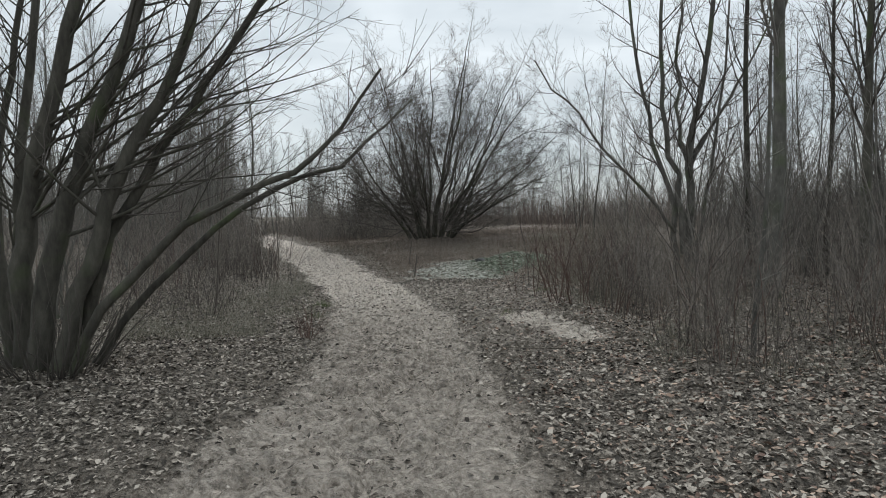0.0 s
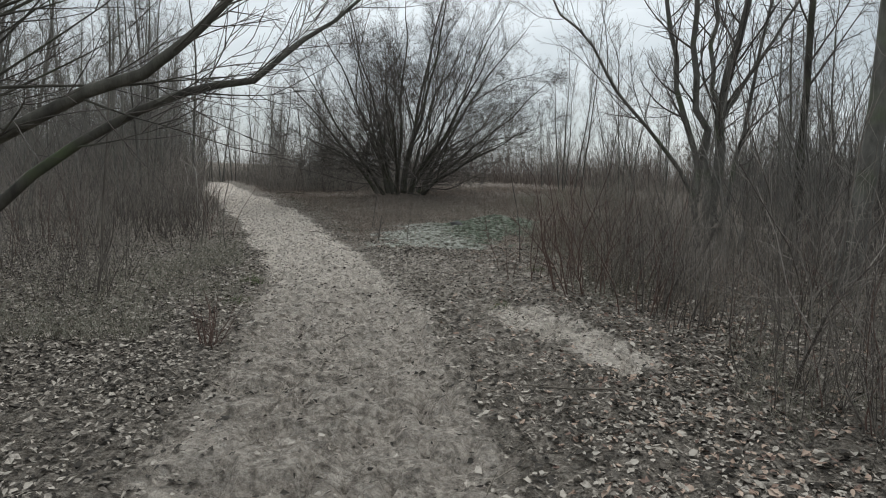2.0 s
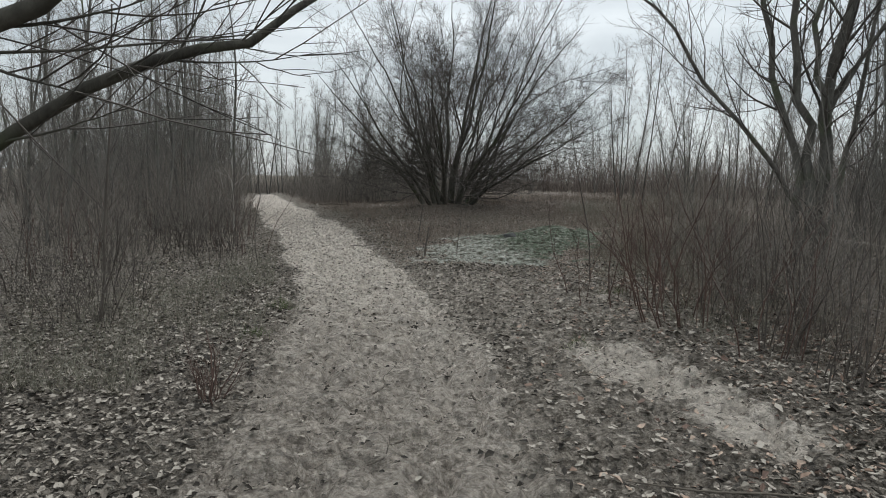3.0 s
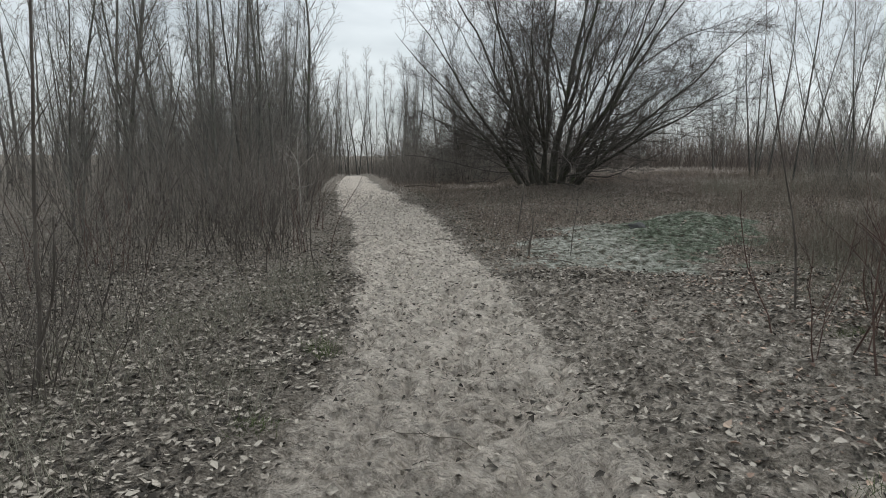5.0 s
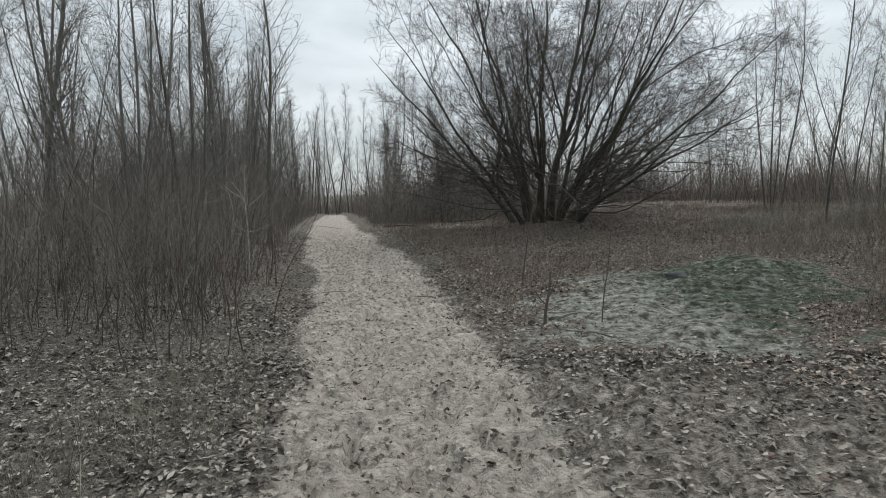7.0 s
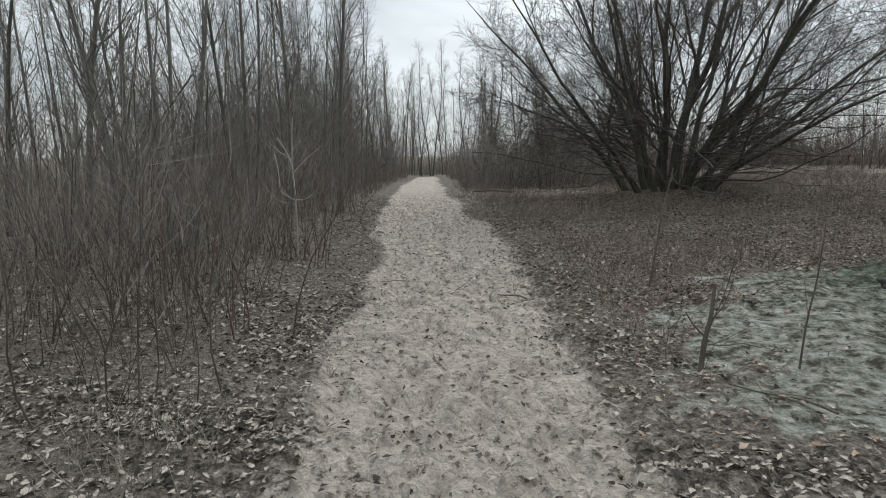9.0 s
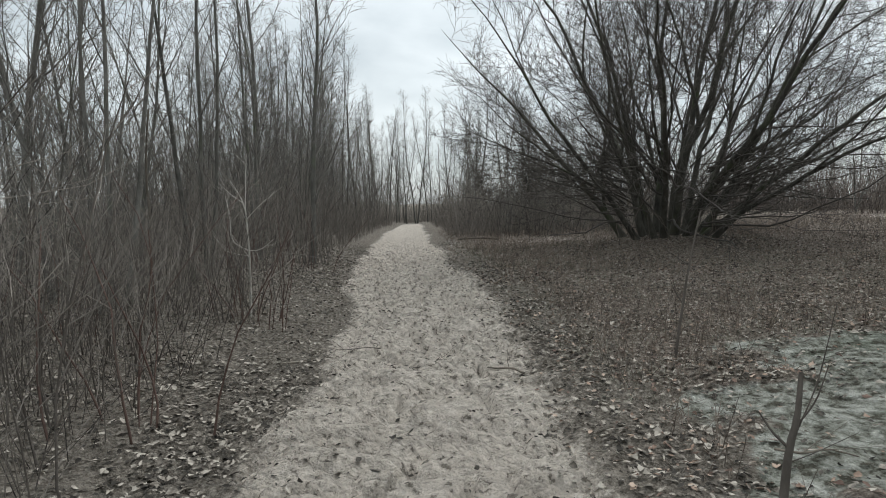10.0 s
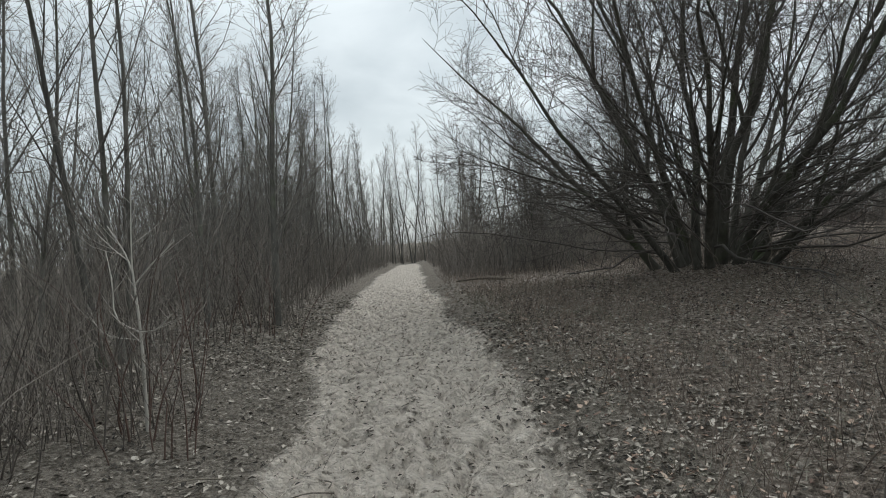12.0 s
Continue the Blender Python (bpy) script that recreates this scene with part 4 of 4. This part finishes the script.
def blades(name, n, spot, height, width, material, label, seed, lean=0.5, category="grass"):
    """dry stalks: narrow, three-sided, bent over"""
    g = np.random.default_rng(seed)
    x, y = spot(g, n)
    n = len(x)
    az = g.uniform(0, 2 * math.pi, n)
    k = g.uniform(0.05, lean, n)
    d = unit(np.column_stack([np.cos(az) * k, np.sin(az) * k, np.ones(n)]))
    P, R = shoots(g, np.column_stack([x, y, surface(x, y) - 0.02]), d, g.uniform(*height, n) * (0.45 + 1.0 * vnoise(x, y, 2.3)), g.uniform(*width, n), 3, 0.14, -0.1, 0.3)
    tagged(new(name, mesh_from(name, *tubes(P, R, 3), material)), label, category, kind="stuff")


def spot_left(g, n):
    y = 8.3 + 6.5 * g.random(n * 2) ** 1.5
    x = path_left(y) - 0.35 - np.abs(g.normal(0, 2.0, n * 2)) - 0.5 * (y < 10)
    ok = vnoise(x, y, 0.8) > 0.38
    return x[ok][:n], y[ok][:n]


def spot_meadow(g, n):
    y = 15.5 + 25 * g.random(n * 3) ** 1.1
    x = path_right(y) + 0.5 + g.random(n * 3) * (7 + (y - 15) * 0.55)
    ok = (moss_mask(x, y) < 0.3) & (sand_mask(x, y) < 0.4) & (g.random(n * 3) < 0.15 + vnoise(x, y, 1.3)) & (np.hypot(x + 0.47, y - 27.5) > 1.2)
    return x[ok][:n], y[ok][:n]


def spot_right(g, n):
    y = g.uniform(5.2, 17, n * 2)
    x = np.interp(y, [4, 5.5, 8, 10, 12, 14, 17], [3.4, 2.1, 2.3, 2.1, 2.0, 1.9, 2.6]) + np.abs(g.normal(0, 1.4, n * 2))
    ok = vnoise(x, y, 0.6) > 0.4
    return x[ok][:n], y[ok][:n]


def spot_far(g, n):
    y = g.uniform(40, 66, n * 2)
    x = g.uniform(0, 60, n * 2)
    ok = (vnoise(x, y, 6) > 0.35) & ~((y < 47) & (x > 3) & (x < 12))
    return x[ok][:n], y[ok][:n]


def spot_between(g, n):
    y = 32 + 2.5 * vnoise(g.uniform(0, 99, n * 2), 0, 1.0) + 30 * g.random(n * 2)
    x = path_right(y) + 0.8 + g.random(n * 2) * (5.5 + (y - 31.5) * 0.4)
    ok = (vnoise(x, y, 2.0) > 0.3) & (np.hypot(x + 0.47, y - 27.5) > 4.5)
    return x[ok][:n], y[ok][:n]


def spot_left_far(g, n):
    y = g.uniform(24, 62, n)
    return path_left(y) - 0.7 - np.abs(g.normal(0, 4, n)), y


blades("far_brushwood", 12000, spot_far, (1.4, 3.6), (0.009, 0.017), FAR_BROWN, "reddish brown leafless brushwood beyond the clearing", 61, 0.3, "brushwood")
blades("far_brushwood", 5600, spot_between, (0.9, 3.0), (0.005, 0.010), TWIG_BROWN, "reddish brown leafless brushwood between path and willow", 62, 0.3, "brushwood")
blades("far_brushwood", 3500, spot_left_far, (0.8, 2.4), (0.005, 0.010), TWIG_BROWN, "brown leafless brushwood lining the far path", 63, 0.3, "brushwood")
def spot_end(g, n):
    return g.uniform(-45, -8, n), g.uniform(70, 84, n)


def spot_straw(g, n):
    y = 17 + 12 * g.random(n * 3)
    x = path_right(y) + 0.3 + g.random(n * 3) * 7.0
    ok = (moss_mask(x, y) < 0.5) & (g.random(n * 3) < vnoise(x, y, 0.8))
    return x[ok][:n], y[ok][:n]


def spot_left_fine(g, n):
    y = 10.5 + 9.5 * g.random(n * 2)
    x = path_left(y) - 1.1 - np.abs(g.normal(0, 2.6, n * 2)) - 0.8 * (y < 12.5)
    ok = vnoise(x, y, 1.5) > 0.45
    return x[ok][:n], y[ok][:n]


def spot_right_fine(g, n):
    y = 12 + 22 * g.random(n * 2)
    x = np.interp(y, [9, 11, 14, 17, 24, 33], [2.9, 2.6, 3.0, 4.2, 6.0, 8.0]) + np.abs(g.normal(0, 3.0, n * 2))
    ok = vnoise(x, y, 1.3) > 0.45
    return x[ok][:n], y[ok][:n]


blades("fine_brushwood", 1100, spot_left_fine, (0.3, 1.5), (0.0018, 0.004), STEM_BROWN, "fine reddish brown leafless shoots beside the path", 66, 0.75, "brushwood")
blades("fine_brushwood", 3000, spot_right_fine, (0.35, 1.5), (0.002, 0.0042), BRUSH_PALE, "fine reddish brown leafless shoots at the clearing edge", 67, 0.7, "brushwood")
blades("far_brushwood", 4500, spot_end, (1.2, 3.4), (0.009, 0.018), TWIG_BROWN, "brown leafless brushwood at the end of the path", 64, 0.25, "brushwood")
def spot_tan(g, n):
    y = 12.5 + 14 * g.random(n * 2)
    x = np.interp(y, [12, 15, 18, 22, 27], [2.6, 2.6, 3.8, 3.4, 3.0]) + np.abs(g.normal(0, 2.4, n * 2))
    ok = (vnoise(x, y, 0.7) > 0.5) & (moss_mask(x, y) < 0.3)
    return x[ok][:n], y[ok][:n]


blades("dry_grass", 4500, spot_tan, (0.15, 0.6), (0.0016, 0.0032), GRASS_DRY, "tan dry grass tussocks at the clearing edge", 68, 1.0)
blades("straw", 17000, spot_straw, (0.06, 0.2), (0.002, 0.004), GRASS_DRY, "short pale bits of straw on the leaf litter", 65, 5.0)
blades("dry_grass", 3200, spot_left, (0.1, 0.5), (0.0018, 0.0035), GRASS_DRY, "pale dry grass stalks among the leaf litter", 51, 0.9)
blades("dead_herbs", 26000, spot_meadow, (0.08, 0.45), (0.0018, 0.004), HERB_BROWN, "low brown dead herbs of the clearing", 52, 0.8)
def spot_right_herbs(g, n):
    y = g.uniform(8.5, 20, n * 2)
    x = np.interp(y, [8.5, 11, 14, 17, 20], [2.7, 2.4, 2.6, 3.4, 4.0]) + np.abs(g.normal(0, 2.4, n * 2))
    ok = vnoise(x, y, 0.9) > 0.35
    return x[ok][:n], y[ok][:n]


def spot_tufts(g, n):
    k = g.integers(0, 4, n)
    return np.choose(k, [-2.15, -2.3, 0.95, 1.9]) + g.normal(0, 0.08, n), np.choose(k, [10.1, 11.6, 9.7, 12.2]) + g.normal(0, 0.08, n)


blades("dead_herbs", 2400, spot_right_herbs, (0.2, 0.7), (0.002, 0.004), HERB_BROWN, "tall brown dead herbs under the shoots", 55, 0.5)
blades("green_tufts", 420, spot_tufts, (0.05, 0.16), (0.0015, 0.0025), GREEN, "small tufts of fresh green grass", 56, 0.9)
blades("dry_grass", 3200, spot_right, (0.12, 0.45), (0.0015, 0.003), GRASS_DRY, "pale dry grass stalks under the shoots", 53, 0.9)


def spot_moss(g, n):
    x, y = g.uniform(-2, 5, n * 6), g.uniform(14.5, 21.5, n * 6)
    ok = g.random(n * 6) < moss_mask(x, y) * sstep(0.35, 0.65, vnoise(x, y, 0.5)) * sstep(-0.6, 2.4, x)
    return x[ok][:n], y[ok][:n]


blades("moss_cushion", 5000, spot_moss, (0.02, 0.055), (0.003, 0.007), MOSS, "pale grey-green moss and lichen tufts on sand", 54, 1.2, "moss")


# ---- single small things ----
def rod(pts, r, n=8, thin=0.5):
    return smooth_line(pts, n)[None], (r * np.linspace(1, thin, n))[None]


def small_tree(name, x, y, lines, label, material, twigs=None, category="sapling", seed=1):
    """a sapling, stump or stick out of a few bent rods"""
    g = np.random.default_rng(seed)
    ob = new(name)
    ob.matrix_world = stand(x, y)
    tagged(ob, label, category)
    tw = []
    for i, (pts, r) in enumerate(lines):
        P, R = rod(pts, r)
        part("stem" if i == 0 else "branch", mesh_from("stem", *tubes(P, R, 6), material), ob)
        if twigs:
            A, AR = sprout(g, P, R, twigs, 0.3, 0.95, (0.15, 0.45), (25, 60), 4, 0.12, 0.08, 0.5, 0.4, 0.3, 0.0025)
            tw.append(tubes(A, AR, 3))
    if tw:
        tagged(part("twig_spray", mesh_from("twig_spray", *join(tw), material), ob), kind="stuff")
    return ob


small_tree("sapling_stump", -0.78, 16.25, [([(0, 0, -0.1), (0.02, 0, 0.2), (0.05, 0, 0.37), (0.06, 0, 0.58)], 0.022), ([(0.02, 0, 0.22), (-0.05, 0, 0.29), (-0.11, 0, 0.38)], 0.009),
    ([(0.05, 0, 0.33), (0.13, 0.02, 0.45), (0.17, 0, 0.62)], 0.005), ([(0.05, 0, 0.3), (0.13, 0, 0.55), (0.2, 0.02, 0.9)], 0.004), ([(0.03, 0.01, 0.15), (0.14, 0.03, 0.2), (0.3, 0, 0.32)], 0.003)], "broken dark sapling stump with a forked top", STEM_BROWN, 0, "stump", 2)
small_tree("white_sapling", -5.76, 19.6, [([(0, 0, -0.1), (0.01, 0, 0.5), (0.0, 0, 0.9), (-0.03, 0, 1.3)], 0.0155), ([(-0.03, 0, 1.28), (-0.1, 0, 1.45), (-0.26, 0.02, 1.66)], 0.0075), ([(-0.01, 0, 1.18), (0.12, 0.03, 1.32), (0.34, 0.05, 1.5)], 0.007),
    ([(-0.03, 0, 1.3), (-0.02, 0, 1.55), (-0.03, 0.05, 1.95)], 0.006), ([(0, 0, 0.8), (-0.22, 0, 0.92), (-0.28, 0.05, 1.2), (-0.37, 0.1, 1.46)], 0.008), ([(0, 0, 0.8), (0.16, 0, 0.82), (0.4, -0.1, 0.95)], 0.006),
    ([(-0.05, 0, 1.36), (-0.3, 0.1, 1.48), (-0.5, 0.15, 1.62)], 0.005), ([(-0.02, 0, 0.74), (-0.25, -0.08, 0.8), (-0.4, -0.1, 0.98)], 0.005)], "bleached pale dead sapling with forked branches", WOOD_PALE, 4, "sapling", 3)
small_tree("pale_pole", -6.9, 19.3, [([(0, 0, -0.1), (0.02, 0, 0.9), (-0.02, 0, 1.7), (0.05, 0, 2.4)], 0.02)], "thin pale upright dead stem in the brush", WOOD_DEAD, 6, "sapling", 4)
small_tree("thin_sapling", -1.06, 18.6, [([(0, 0, -0.05), (0.05, 0, 0.4), (0.1, 0, 0.8), (0.18, 0, 1.25)], 0.014)], "thin bare brown sapling beside the path", STEM_BROWN, 6, "sapling", 5)
small_tree("thin_sapling", -0.15, 16.4, [([(0, 0, -0.05), (0.02, 0, 0.3), (0.06, 0, 0.6), (0.08, 0, 0.95)], 0.008)], "thin bare brown sapling beside the moss", STEM_BROWN, 5, "sapling", 6)
small_tree("leaning_sapling", 1.77, 13.0, [([(0, 0, -0.05), (-0.06, 0, 0.7), (-0.22, 0, 1.4), (-0.4, 0, 2.3)], 0.011)], "thin dark leaning sapling with few twigs", STEM_BROWN, 4, "sapling", 7)
small_tree("young_sapling", -3.95, 10.5, [([(0, 0, -0.05), (0.08, 0, 0.5), (0.1, 0, 1.1), (0.2, 0, 2.2), (0.22, 0.05, 3.3)], 0.016), ([(0.05, 0, 0.3), (0.2, 0, 0.7), (0.25, 0, 1.2)], 0.01)], "slim dark sapling in dry grass", STEM_BROWN, 7, "sapling", 8)
small_tree("near_sapling", 3.13, 6.32, [([(0, 0, -0.05), (0.02, 0, 0.6), (0.1, 0, 1.5), (0.16, 0.1, 3.2)], 0.03), ([(0.03, 0, 0.5), (0.2, 0, 1.1), (0.3, 0, 1.9)], 0.012)], "slim young tree with yellowish foot among shoots", BARK_GREY, 8, "sapling", 9)
make_shrub("low_red_shrub", shrub_arrays(np.random.default_rng(8), 15, 0.62, 0.006, 0.8, 5, 4, 0.12), stand(-1.88, 8.25), "small dark reddish leafless shrub at the path edge", STEM_RED, STEM_RED)
for x, y, k in [(2.5, 11.5, 19), (3.0, 10.7, 20), (1.75, 11.9, 21), (2.7, 13.0, 22)]:
    make_shrub("red_shoots", shrub_arrays(np.random.default_rng(k), 8, 1.5, 0.0068, 0.45, 7, 5, 0.6), stand(x, y), "clump of dark reddish brown bare shoots", STEM_RED, STEM_RED)
make_shrub("red_shoots", shrub_arrays(np.random.default_rng(18), 14, 1.8, 0.008, 0.42, 7, 5, 0.4), stand(2.1, 10.3), "clump of reddish brown bare shoots", STEM_RED, STEM_RED)

for x, y, turn, L, r, lab in [(-2.45, 18.3, 75, 0.35, 0.012, "short dark stick lying on the sandy path"), (-5.5, 31.6, 80, 1.6, 0.05, "fallen dark branch lying at the path edge"),
                              (1.2, 6.9, 80, 1.1, 0.008, "thin fallen twig on the leaf litter"), (0.3, 5.6, -30, 0.7, 0.007, "thin fallen twig on the leaf litter"), (-0.4, 15.75, 60, 0.6, 0.008, "fallen twig beside the broken stump")]:
    s = small_tree("fallen_stick", x, y, [([(0, -L / 2, 0.012), (0.03, -L / 6, 0.02 + r), (-0.02, L / 6, 0.015 + r), (0.02, L / 2, 0.012)], r)], lab, WOOD_DEAD, 2, "stick", int(L * 100))
    s.rotation_euler = (0, 0, radians(turn))

g = np.random.default_rng(77)
for i in range(22):
    y = g.uniform(3.5, 23)
    L = g.uniform(0.2, 0.65)
    x = float(path_left(y)) + g.uniform(-0.8, 3.2)
    s = small_tree("fallen_twig", x, y, [([(0, -L / 2, 0.03), (0.04, -L / 6, 0.035), (-0.03, L / 6, 0.04), (0.02, L / 2, 0.03)], g.uniform(0.004, 0.008))], "thin dark fallen twig on sand and leaves", WOOD_DEAD, 2, "twig", i + 100)
    s.rotation_euler = (0, 0, g.uniform(0, 6.28))


def stone(x, y, size, label, seed):
    bm = bmesh.new()
    bmesh.ops.create_icosphere(bm, subdivisions=3, radius=1)
    for v in bm.verts:
        v.co *= 0.8 + 0.35 * noise.noise(v.co * 1.4 + Vector((seed, 0, 0)))
        v.co.x, v.co.y, v.co.z = v.co.x * size, v.co.y * size * 0.7, v.co.z * size * 0.5
    me = bpy.data.meshes.new("stone")
    bm.to_mesh(me)
    bm.free()
    me.materials.append(STONE)
    for p in me.polygons:
        p.use_smooth = True
    tagged(new("stone", me), label, "stone").location = (x, y, float(land(x, y)) + size * 0.2)


stone(1.08, 18.4, 0.20, "dark stone lying in pale moss", 3)
